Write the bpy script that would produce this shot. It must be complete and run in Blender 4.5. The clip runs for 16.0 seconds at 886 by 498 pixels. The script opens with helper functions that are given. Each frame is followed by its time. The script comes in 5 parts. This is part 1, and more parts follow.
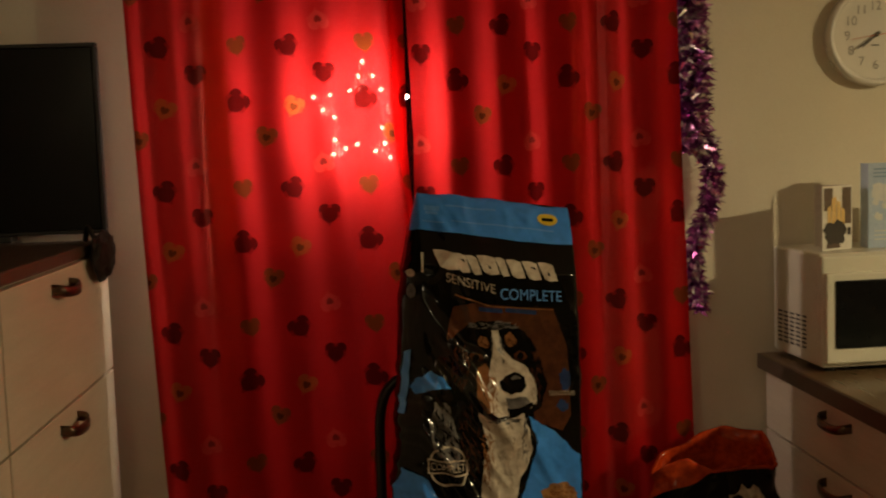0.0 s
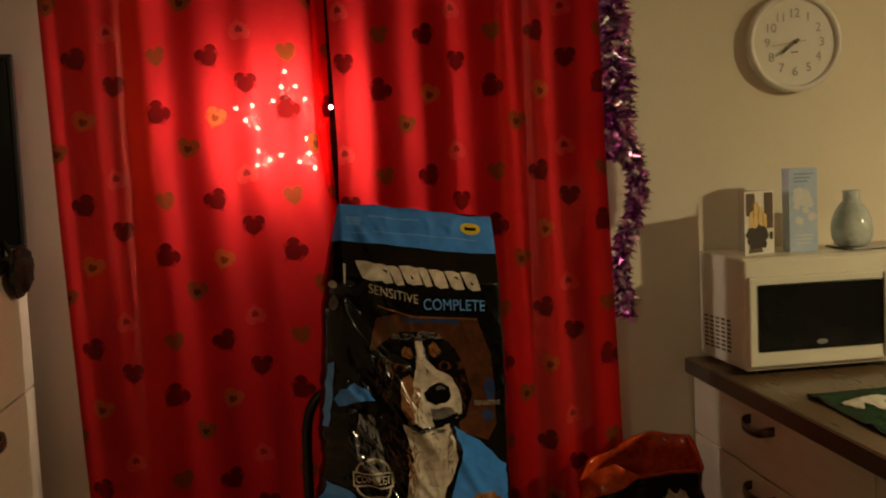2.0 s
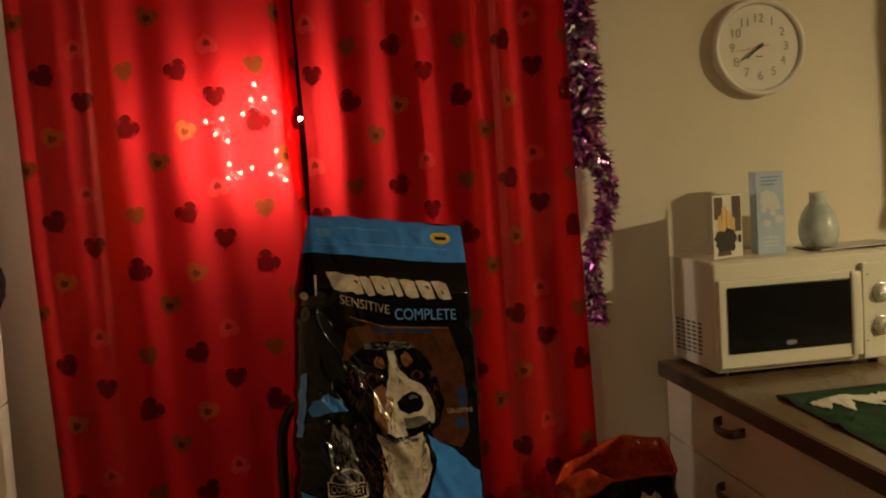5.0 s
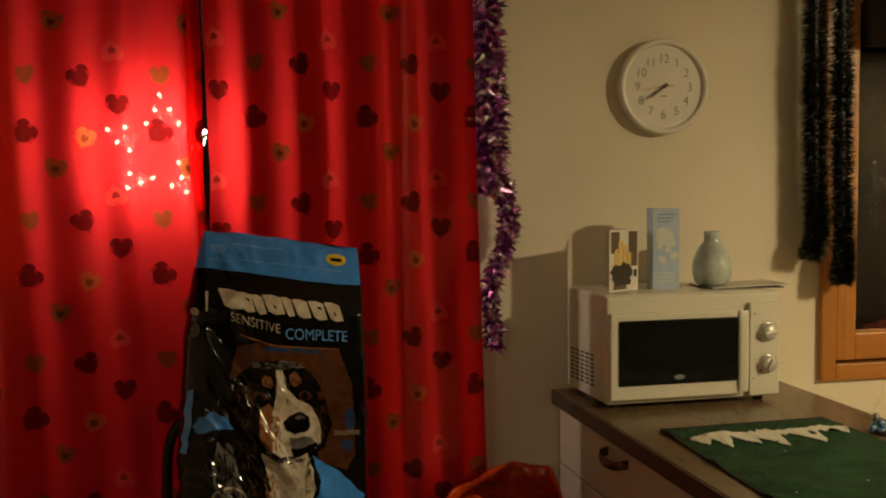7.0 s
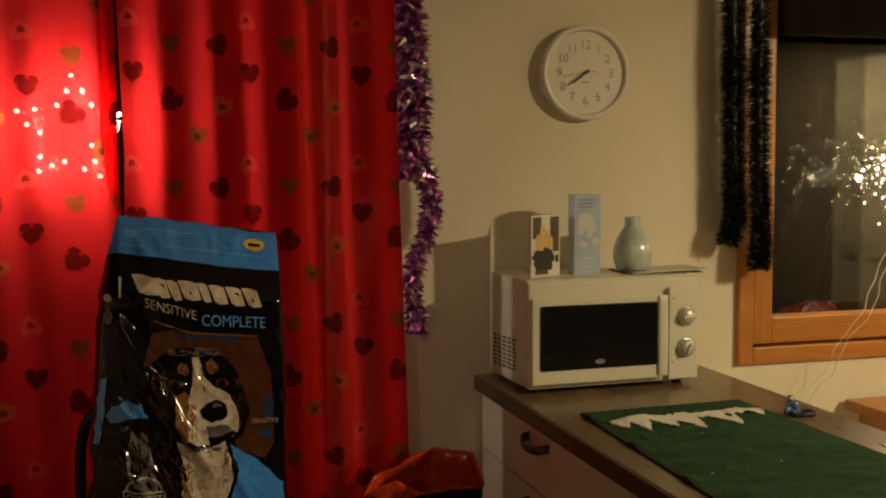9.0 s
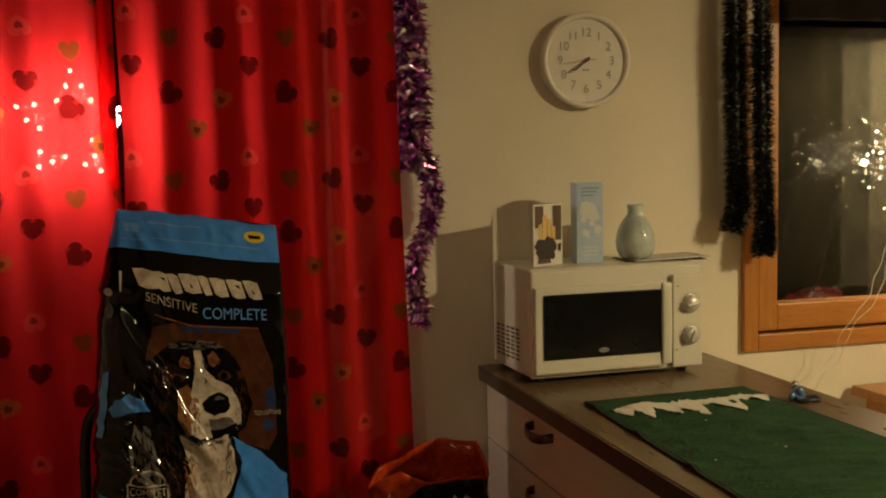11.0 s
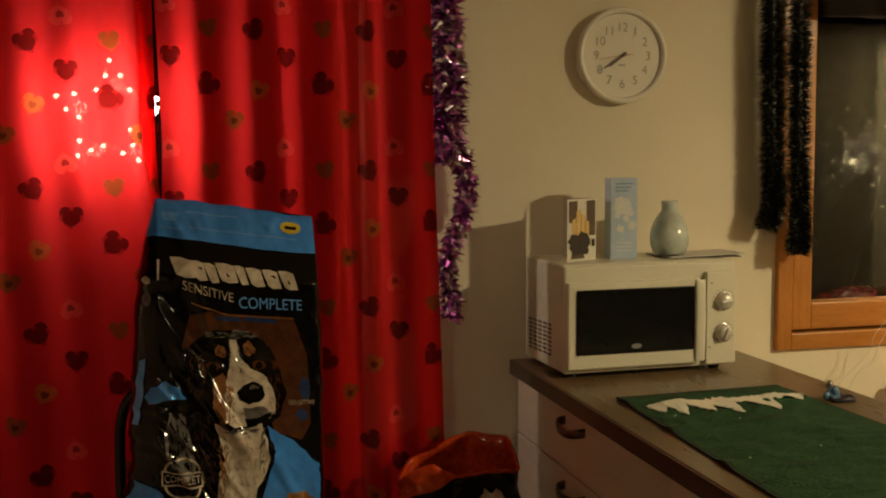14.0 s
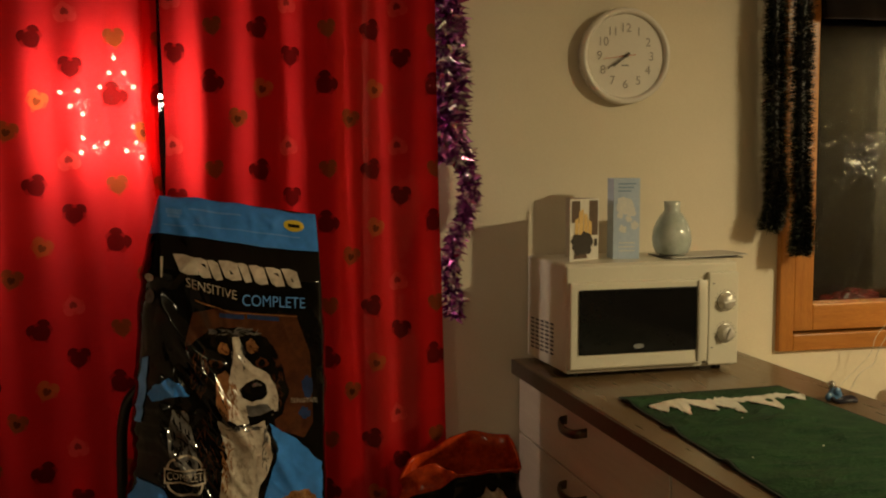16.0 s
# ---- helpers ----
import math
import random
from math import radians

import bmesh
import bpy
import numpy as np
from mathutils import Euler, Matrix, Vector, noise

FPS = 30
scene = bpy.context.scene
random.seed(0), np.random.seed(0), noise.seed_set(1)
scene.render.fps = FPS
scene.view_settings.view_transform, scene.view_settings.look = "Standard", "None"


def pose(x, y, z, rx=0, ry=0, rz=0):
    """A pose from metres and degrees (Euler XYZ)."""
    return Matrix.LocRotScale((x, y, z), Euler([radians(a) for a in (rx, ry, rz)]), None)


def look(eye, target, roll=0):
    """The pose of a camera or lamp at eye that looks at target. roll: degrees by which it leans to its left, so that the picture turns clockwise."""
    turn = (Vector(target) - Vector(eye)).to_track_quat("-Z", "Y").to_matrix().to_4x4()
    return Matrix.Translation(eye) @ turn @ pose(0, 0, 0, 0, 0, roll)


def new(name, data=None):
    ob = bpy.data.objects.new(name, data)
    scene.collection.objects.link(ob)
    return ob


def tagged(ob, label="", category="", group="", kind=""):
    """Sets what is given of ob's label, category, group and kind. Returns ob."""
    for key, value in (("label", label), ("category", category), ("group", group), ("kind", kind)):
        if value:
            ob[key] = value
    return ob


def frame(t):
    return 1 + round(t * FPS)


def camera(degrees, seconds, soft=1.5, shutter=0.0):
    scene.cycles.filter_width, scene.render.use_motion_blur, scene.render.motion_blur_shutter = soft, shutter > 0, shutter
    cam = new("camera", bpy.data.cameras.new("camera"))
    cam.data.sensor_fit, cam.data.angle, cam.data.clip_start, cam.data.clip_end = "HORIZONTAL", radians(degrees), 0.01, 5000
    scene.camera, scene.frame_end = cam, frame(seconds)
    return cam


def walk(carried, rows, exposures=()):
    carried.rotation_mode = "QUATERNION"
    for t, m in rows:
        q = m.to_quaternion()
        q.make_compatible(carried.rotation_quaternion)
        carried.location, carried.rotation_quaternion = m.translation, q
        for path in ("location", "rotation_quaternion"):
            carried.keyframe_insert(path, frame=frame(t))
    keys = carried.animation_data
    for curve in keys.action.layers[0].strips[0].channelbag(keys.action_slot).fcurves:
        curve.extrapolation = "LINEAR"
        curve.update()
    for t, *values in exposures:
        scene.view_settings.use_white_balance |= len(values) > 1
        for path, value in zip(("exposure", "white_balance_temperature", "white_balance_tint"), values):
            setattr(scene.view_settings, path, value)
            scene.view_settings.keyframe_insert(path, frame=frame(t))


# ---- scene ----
cam = camera(44.8, 16.0, soft=2.0, shutter=0.5)
PATH = [
    (0, (-0.142, 0.018, 1.432), (0.008, 2.005, 1.258), -2.0),
    (0.5, (-0.121, 0.011, 1.43), (0.088, 1.992, 1.259), -1.8),
    (1, (-0.095, 0.012, 1.426), (0.143, 1.992, 1.267), -2.3),
    (1.5, (-0.094, 0.016, 1.433), (0.156, 1.994, 1.278), -2.0),
    (2, (-0.087, 0.022, 1.436), (0.157, 2.0, 1.271), -2.6),
    (2.5, (-0.079, 0.02, 1.435), (0.184, 1.996, 1.271), -3.1),
    (3, (-0.078, 0.017, 1.44), (0.186, 1.993, 1.281), -3.2),
    (3.5, (-0.073, 0.014, 1.441), (0.2, 1.989, 1.276), -3.6),
    (6, (-0.054, 0.002, 1.46), (0.236, 1.975, 1.309), -3.5),
    (6.5, (-0.033, -0.003, 1.471), (0.316, 1.96, 1.32), -3.4),
    (7, (-0.005, -0.018, 1.463), (0.41, 1.934, 1.328), -0.5),
    (7.5, (0.003, -0.004, 1.461), (0.47, 1.936, 1.321), -1.9),
    (8, (-0.002, -0.007, 1.463), (0.505, 1.921, 1.311), -1.5),
    (8.5, (0.006, -0.006, 1.459), (0.55, 1.913, 1.305), -0.2),
    (11, (0.035, -0.005, 1.447), (0.56, 1.917, 1.277), -1.1),
    (11.5, (0.032, -0.005, 1.445), (0.55, 1.919, 1.272), -0.9),
    (12, (0.024, -0.003, 1.439), (0.527, 1.925, 1.264), -0.5),
    (12.5, (0.016, 0.002, 1.44), (0.512, 1.931, 1.259), 0.0),
    (13, (0.015, -0.001, 1.44), (0.506, 1.929, 1.259), -0.1),
    (13.5, (0.015, -0.005, 1.446), (0.499, 1.928, 1.263), -0.2),
    (14, (0.015, -0.003, 1.444), (0.494, 1.93, 1.265), -0.4),
    (14.5, (0.011, 0.004, 1.441), (0.49, 1.937, 1.262), -0.2),
    (15, (0.011, 0.002, 1.44), (0.492, 1.935, 1.261), -0.4),
    (15.5, (0.007, -0.003, 1.444), (0.488, 1.93, 1.264), -0.2),
    (16, (0.006, -0.002, 1.438), (0.487, 1.931, 1.262), -0.1),
]
walk(cam, [(t, look(eye, target, roll)) for t, eye, target, roll in PATH])

# ---------------------------------------------------------------- world and lights
D = 2.674            # front face of the back wall
world = bpy.data.worlds.new("night")
scene.world = world
world.use_nodes = True
world.node_tree.nodes["Background"].inputs[0].default_value = (0.010, 0.012, 0.020, 1)
world.node_tree.nodes["Background"].inputs[1].default_value = 0.3


def lamp(name, kind, place, power, colour, size=0.05):
    data = bpy.data.lights.new(name, kind)
    data.energy, data.color, data.shadow_soft_size = power, colour, size
    ob = new(name, data)
    ob.location = place
    return ob


PENDANT = (2.85, 0.42, 2.15)
lamp("pendant_bulb_light", "POINT", PENDANT, 150, (1.0, 0.805, 0.44), 0.05)
# Added fill lamp behind the viewer, without a fitting, lifts curtain, bag and drawers.
FILL_LAMP = (-1.15, -1.4, 1.95)
lamp("unseen_fill_light", "POINT", FILL_LAMP, 17, (1.0, 0.80, 0.46), 0.06)

# ---------------------------------------------------------------- materials
def tree(name):
    m = bpy.data.materials.new(name)
    m.use_nodes = True
    nt = m.node_tree
    return m, nt, nt.nodes["Principled BSDF"]


def node(nt, kind, **values):
    n = nt.nodes.new(kind)
    for k, v in values.items():
        if k == "operation":
            n.operation = v
        elif k == "blend_type":
            n.blend_type = v
        elif k == "data_type":
            n.data_type = v
    return n


def math_node(nt, op, a, b=None, c=None):
    n = node(nt, "ShaderNodeMath", operation=op)
    for i, v in enumerate((a, b, c)):
        if v is None:
            continue
        if isinstance(v, (int, float)):
            n.inputs[i].default_value = v
        else:
            nt.links.new(v, n.inputs[i])
    return n.outputs[0]


def mix_colour(nt, fac, a, b):
    n = node(nt, "ShaderNodeMix", data_type="RGBA")
    for i, v in ((0, fac), (6, a), (7, b)):
        if isinstance(v, (int, float)):
            n.inputs[i].default_value = v
        elif isinstance(v, tuple):
            n.inputs[i].default_value = (*v, 1)
        else:
            nt.links.new(v, n.inputs[i])
    return n.outputs[2]


def noise_fac(nt, scale, detail=3, stretch=(1, 1, 1), coords="Object", rough=0.55):
    tc = node(nt, "ShaderNodeTexCoord")
    mp = node(nt, "ShaderNodeMapping")
    mp.inputs["Scale"].default_value = stretch
    tx = node(nt, "ShaderNodeTexNoise")
    tx.inputs["Scale"].default_value, tx.inputs["Detail"].default_value, tx.inputs["Roughness"].default_value = scale, detail, rough
    nt.links.new(tc.outputs[coords], mp.inputs[0])
    nt.links.new(mp.outputs[0], tx.inputs[0])
    return tx.outputs[0]


def ramp(nt, fac, lo, hi):
    n = node(nt, "ShaderNodeMapRange")
    n.inputs[1].default_value, n.inputs[2].default_value = lo, hi
    nt.links.new(fac, n.inputs[0])
    return n.outputs[0]


def bump(nt, b, height, strength, dist=0.002):
    n = node(nt, "ShaderNodeBump")
    n.inputs["Strength"].default_value, n.inputs["Distance"].default_value = strength, dist
    nt.links.new(height, n.inputs["Height"])
    nt.links.new(n.outputs[0], b.inputs["Normal"])


def surface(name, base, dark=None, rough=0.5, metal=0.0, scale=8, fine=120, stretch=(1, 1, 1), relief=0.15, coat=0.0, amount=0.5, dist=0.001):
    """A surface with broad and fine variation in colour, gloss and relief."""
    m, nt, b = tree(name)
    dark = dark or tuple(c * 0.8 for c in base)
    big, small = noise_fac(nt, scale, 4, stretch), noise_fac(nt, fine, 3, stretch)
    both = math_node(nt, "ADD", math_node(nt, "MULTIPLY", ramp(nt, big, 0.3, 0.7), amount), math_node(nt, "MULTIPLY", ramp(nt, small, 0.3, 0.7), 1 - amount))
    nt.links.new(mix_colour(nt, both, dark, base), b.inputs["Base Color"])
    nt.links.new(math_node(nt, "ADD", math_node(nt, "MULTIPLY", big, 0.2), rough - 0.1), b.inputs["Roughness"])
    b.inputs["Metallic"].default_value = metal
    b.inputs["Coat Weight"].default_value = coat
    if relief:
        bump(nt, b, small, relief, dist)
    return m


def glow(name, colour, strength):
    m, nt, b = tree(name)
    b.inputs["Base Color"].default_value = (*colour, 1)
    b.inputs["Emission Color"].default_value = (*colour, 1)
    b.inputs["Emission Strength"].default_value = strength
    return m


wall_paint = surface("wall_paint", (0.74, 0.68, 0.54), (0.66, 0.60, 0.47), 0.85, scale=3, fine=220, relief=0.35, amount=0.6, dist=0.0015)
# Dark upright bands on an unseen wall, made to show as reflection in the panes.
banded_brown = surface("dark_banded_brown", (0.15, 0.110, 0.065), (0.035, 0.026, 0.017), 0.6, scale=7, fine=40, stretch=(1, 1, 0.06), relief=0.2, amount=0.8)
# Unseen walls: coloured dark so they bounce and reflect little light.
unseen_wall_dark = surface("unseen_wall_dark", (0.13, 0.108, 0.076), (0.10, 0.082, 0.058), 0.85, scale=3, fine=220, relief=0.3, amount=0.6)
ceiling_paint = surface("ceiling_paint", (0.80, 0.78, 0.72), None, 0.9, scale=2, fine=150, relief=0.2)
# Unseen floor, coloured pale so that it bounces light onto the drawer fronts.
floor_wood = surface("floor_wood", (0.50, 0.36, 0.21), (0.38, 0.26, 0.14), 0.45, scale=3, fine=30, stretch=(1, 12, 1))
pale_wood = surface("pale_wood", (0.60, 0.50, 0.38), (0.50, 0.40, 0.29), 0.5, scale=4, fine=40, stretch=(1, 1, 14), relief=0.15)
pale_wood_flat = surface("pale_wood_flat", (0.645, 0.585, 0.48), (0.53, 0.47, 0.375), 0.5, scale=5, fine=60, stretch=(14, 1, 14), relief=0.15)
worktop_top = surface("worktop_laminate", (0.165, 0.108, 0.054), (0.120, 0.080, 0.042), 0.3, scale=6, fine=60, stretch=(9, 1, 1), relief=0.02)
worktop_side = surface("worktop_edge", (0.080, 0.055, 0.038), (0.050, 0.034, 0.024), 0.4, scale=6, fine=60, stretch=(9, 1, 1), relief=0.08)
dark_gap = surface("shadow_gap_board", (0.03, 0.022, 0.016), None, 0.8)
bronze = surface("bronze_metal", (0.16, 0.11, 0.075), (0.10, 0.07, 0.05), 0.32, 0.9, scale=30, relief=0.05)
pine = surface("pine_frame", (0.47, 0.195, 0.032), (0.27, 0.092, 0.013), 0.36, scale=5, fine=45, stretch=(12, 12, 1), relief=0.12, coat=0.25)
pine_flat = surface("pine_frame_flat", (0.47, 0.195, 0.032), (0.27, 0.092, 0.013), 0.36, scale=5, fine=45, stretch=(1, 12, 12), relief=0.12, coat=0.25)
white_enamel = surface("white_enamel", (0.70, 0.67, 0.56), (0.64, 0.61, 0.50), 0.32, scale=5, fine=300, relief=0.03)
cream_plastic = surface("cream_plastic", (0.69, 0.66, 0.55), (0.64, 0.61, 0.50), 0.38, scale=5, fine=260, relief=0.04)
grey_mark = surface("grey_print", (0.22, 0.22, 0.22), None, 0.6, relief=0)
black_glass = surface("black_door_glass", (0.008, 0.008, 0.008), (0.005, 0.005, 0.005), 0.14, scale=4, fine=90, relief=0.0)
black_plastic = surface("black_plastic", (0.018, 0.017, 0.016), None, 0.45, scale=20, relief=0.1)
screen_black = surface("screen_black", (0.010, 0.008, 0.007), (0.006, 0.005, 0.004), 0.22, scale=4, fine=120, relief=0)
dial_white = surface("dial_white", (0.72, 0.69, 0.62), (0.68, 0.65, 0.58), 0.5, scale=6, relief=0.02)
clock_rim = surface("clock_rim_plastic", (0.78, 0.75, 0.69), (0.72, 0.69, 0.63), 0.25, scale=8, relief=0.02)
ink = surface("dial_ink", (0.13, 0.115, 0.10), None, 0.6, relief=0)
numeral_ink = surface("numeral_ink", (0.36, 0.335, 0.30), None, 0.6, relief=0)
orange_ink = surface("orange_lacquer", (0.60, 0.13, 0.03), None, 0.5, relief=0)
silver_plastic = surface("silver_plastic", (0.62, 0.60, 0.54), (0.54, 0.52, 0.47), 0.4, 0.35, scale=20, fine=200, relief=0.03)
chrome = surface("brushed_chrome", (0.72, 0.70, 0.66), (0.6, 0.58, 0.55), 0.25, 0.9, scale=20, fine=200, stretch=(1, 1, 10), relief=0.05)
# The wrinkles' shading is put into the felt colour as broad dark tone.
felt = surface("green_felt", (0.030, 0.092, 0.032), (0.005, 0.028, 0.013), 0.95, scale=11, fine=110, stretch=(1, 1.8, 1), relief=0.9, dist=0.006, amount=0.6)
felt_hem = surface("dark_hem", (0.010, 0.018, 0.012), None, 0.9, scale=20, relief=0.3)
lace = surface("white_lace", (0.80, 0.80, 0.70), (0.60, 0.61, 0.52), 0.95, scale=40, fine=300, relief=0.5)
black_tube = surface("black_steel_tube", (0.015, 0.013, 0.012), None, 0.35, 0.3, scale=20, relief=0.03)
seat_vinyl = surface("black_vinyl", (0.02, 0.018, 0.017), None, 0.5, scale=14, relief=0.2)
cord_white = surface("white_cord", (0.70, 0.68, 0.62), None, 0.5, scale=30, relief=0)
pouch_cloth = surface("black_pouch_cloth", (0.018, 0.015, 0.013), (0.010, 0.008, 0.007), 0.6, scale=25, fine=120, relief=0.5)
night = surface("night_board", (0.006, 0.006, 0.008), (0.004, 0.004, 0.006), 0.9, relief=0)
blind_cloth = surface("dark_brown_blind", (0.010, 0.006, 0.004), (0.006, 0.004, 0.003), 0.8, scale=6, fine=150, stretch=(1, 1, 8), relief=0.3)
vase_glaze = surface("blue_grey_glaze", (0.62, 0.68, 0.65), (0.34, 0.40, 0.36), 0.12, scale=26, fine=70, relief=0.15, coat=0.6, amount=0.7)
card_white = surface("card_stock", (0.76, 0.72, 0.64), None, 0.7, relief=0.02)
card_brown = surface("card_brown_print", (0.13, 0.08, 0.05), (0.07, 0.045, 0.03), 0.5, scale=50, relief=0)
card_gold = surface("card_gold_print", (0.72, 0.50, 0.20), (0.62, 0.40, 0.14), 0.5, scale=60, relief=0)
card_dark = surface("card_dark_print", (0.035, 0.026, 0.020), (0.02, 0.015, 0.012), 0.5, scale=50, relief=0)
carton_blue = surface("pale_blue_carton", (0.52, 0.62, 0.76), (0.38, 0.50, 0.68), 0.45, scale=22, fine=120, relief=0.02)
carton_text = surface("carton_text_blue", (0.26, 0.38, 0.58), None, 0.5, relief=0)
carton_white = surface("carton_white_print", (0.74, 0.74, 0.72), (0.62, 0.65, 0.68), 0.5, scale=60, relief=0)
paper_grey = surface("grey_leaflet", (0.56, 0.54, 0.50), (0.42, 0.40, 0.37), 0.4, scale=20, relief=0.02)
reflection_red = surface("reflection_red", (0.075, 0.003, 0.002), (0.012, 0.001, 0.001), 0.28, 0.0, scale=16, fine=60, relief=0.3)
toy_blue = surface("blue_plastic", (0.10, 0.22, 0.40), (0.06, 0.14, 0.28), 0.3, scale=60, relief=0.1)
toy_silver = surface("silver_bead", (0.75, 0.74, 0.72), None, 0.15, 0.9, scale=60, relief=0)
toy_dark = surface("navy_band", (0.02, 0.02, 0.035), None, 0.5, relief=0.1)


def foil(name, base, dark, rough, scale=9, relief=0.28, metal=0.0):
    """Printed plastic film with creases."""
    m, nt, b = tree(name)
    big, small = noise_fac(nt, scale, 3, (1, 1, 0.6)), noise_fac(nt, 55, 3)
    nt.links.new(mix_colour(nt, ramp(nt, math_node(nt, "ADD", math_node(nt, "MULTIPLY", small, 0.6), math_node(nt, "MULTIPLY", noise_fac(nt, 22, 4), 0.4)), 0.38, 0.60), dark, base), b.inputs["Base Color"])
    b.inputs["Roughness"].default_value, b.inputs["Metallic"].default_value = rough, metal
    b.inputs["Specular IOR Level"].default_value = 0.46
    ridge = math_node(nt, "ABSOLUTE", math_node(nt, "SUBTRACT", big, 0.5))
    bump(nt, b, math_node(nt, "ADD", ridge, math_node(nt, "MULTIPLY", small, 0.012)), relief, 0.02)
    return m


film_black = foil("black_film", (0.0030, 0.0026, 0.0026), (0.0015, 0.0015, 0.0015), 0.085, relief=0.5)
film_blue = foil("blue_film", (0.056, 0.27, 0.86), (0.042, 0.22, 0.72), 0.14, relief=0.4)
film_brown = foil("brown_film", (0.085, 0.026, 0.010), (0.045, 0.014, 0.006), 0.12)
film_white = foil("white_film", (0.70, 0.63, 0.54), (0.46, 0.38, 0.31), 0.14)
film_cream = foil("cream_film", (0.60, 0.52, 0.43), (0.24, 0.19, 0.15), 0.14)
film_tan = foil("tan_film", (0.30, 0.13, 0.05), (0.16, 0.065, 0.025), 0.14)
film_grey = foil("grey_film", (0.17, 0.16, 0.16), (0.06, 0.055, 0.055), 0.12)
film_navy = foil("navy_film", (0.020, 0.045, 0.14), (0.012, 0.025, 0.08), 0.14)
film_soft_blue = foil("light_blue_film", (0.13, 0.35, 0.88), (0.09, 0.28, 0.74), 0.4)
film_yellow = foil("yellow_film", (0.72, 0.55, 0.05), (0.62, 0.45, 0.03), 0.4)
film_orange = foil("orange_film", (0.62, 0.062, 0.006), (0.34, 0.026, 0.004), 0.17, relief=0.45)
film_kibble = foil("brown_kibble_film", (0.38, 0.18, 0.06), (0.16, 0.07, 0.025), 0.45)


def glass(name, tint=(0.9, 0.95, 0.95)):
    m, nt, b = tree(name)
    b.inputs["Base Color"].default_value = (*tint, 1)
    b.inputs["Roughness"].default_value, b.inputs["Transmission Weight"].default_value, b.inputs["IOR"].default_value = 0.02, 1.0, 1.5
    return m


window_glass = glass("window_glass")


for m, level in ((film_black, 0.26), (blind_cloth, 0.1), (reflection_red, 0.25), (screen_black, 0.2), (black_glass, 0.25), (pouch_cloth, 0.2), (black_tube, 0.3), (seat_vinyl, 0.2), (night, 0.0), (felt, 0.2)):
    m.node_tree.nodes["Principled BSDF"].inputs["Specular IOR Level"].default_value = level


def heart_group():
    """A node group: how far inside a heart (below 0) the point (U, V) lies; centre, size and turn as inputs."""
    g = bpy.data.node_groups.new("heart_shape", "ShaderNodeTree")
    for name in ("U", "V", "CU", "CV", "Size", "Turn"):
        g.interface.new_socket(name, in_out="INPUT", socket_type="NodeSocketFloat")
    g.interface.new_socket("Inside", in_out="OUTPUT", socket_type="NodeSocketFloat")
    i, o = g.nodes.new("NodeGroupInput"), g.nodes.new("NodeGroupOutput")
    M = lambda op, a, b=None, c=None: math_node(g, op, a, b, c)  # noqa: E731

    def wrapped(a, c):
        d = M("SUBTRACT", i.outputs[a], i.outputs[c])
        return M("SUBTRACT", M("FRACT", M("ADD", d, 0.5)), 0.5)

    du, dv = M("MULTIPLY", wrapped("U", "CU"), 0.29), M("MULTIPLY", wrapped("V", "CV"), 0.332)
    c, s = M("COSINE", i.outputs["Turn"]), M("SINE", i.outputs["Turn"])
    x = M("DIVIDE", M("SUBTRACT", M("MULTIPLY", du, c), M("MULTIPLY", dv, s)), i.outputs["Size"])
    y = M("DIVIDE", M("ADD", M("MULTIPLY", du, s), M("MULTIPLY", dv, c)), i.outputs["Size"])
    x2, y2 = M("MULTIPLY", x, x), M("MULTIPLY", y, y)
    q = M("SUBTRACT", M("ADD", x2, y2), 1.0)
    q3 = M("MULTIPLY", M("MULTIPLY", q, q), q)
    g.links.new(M("SUBTRACT", q3, M("MULTIPLY", x2, M("MULTIPLY", y2, y))), o.inputs[0])
    return g


HEART = heart_group()


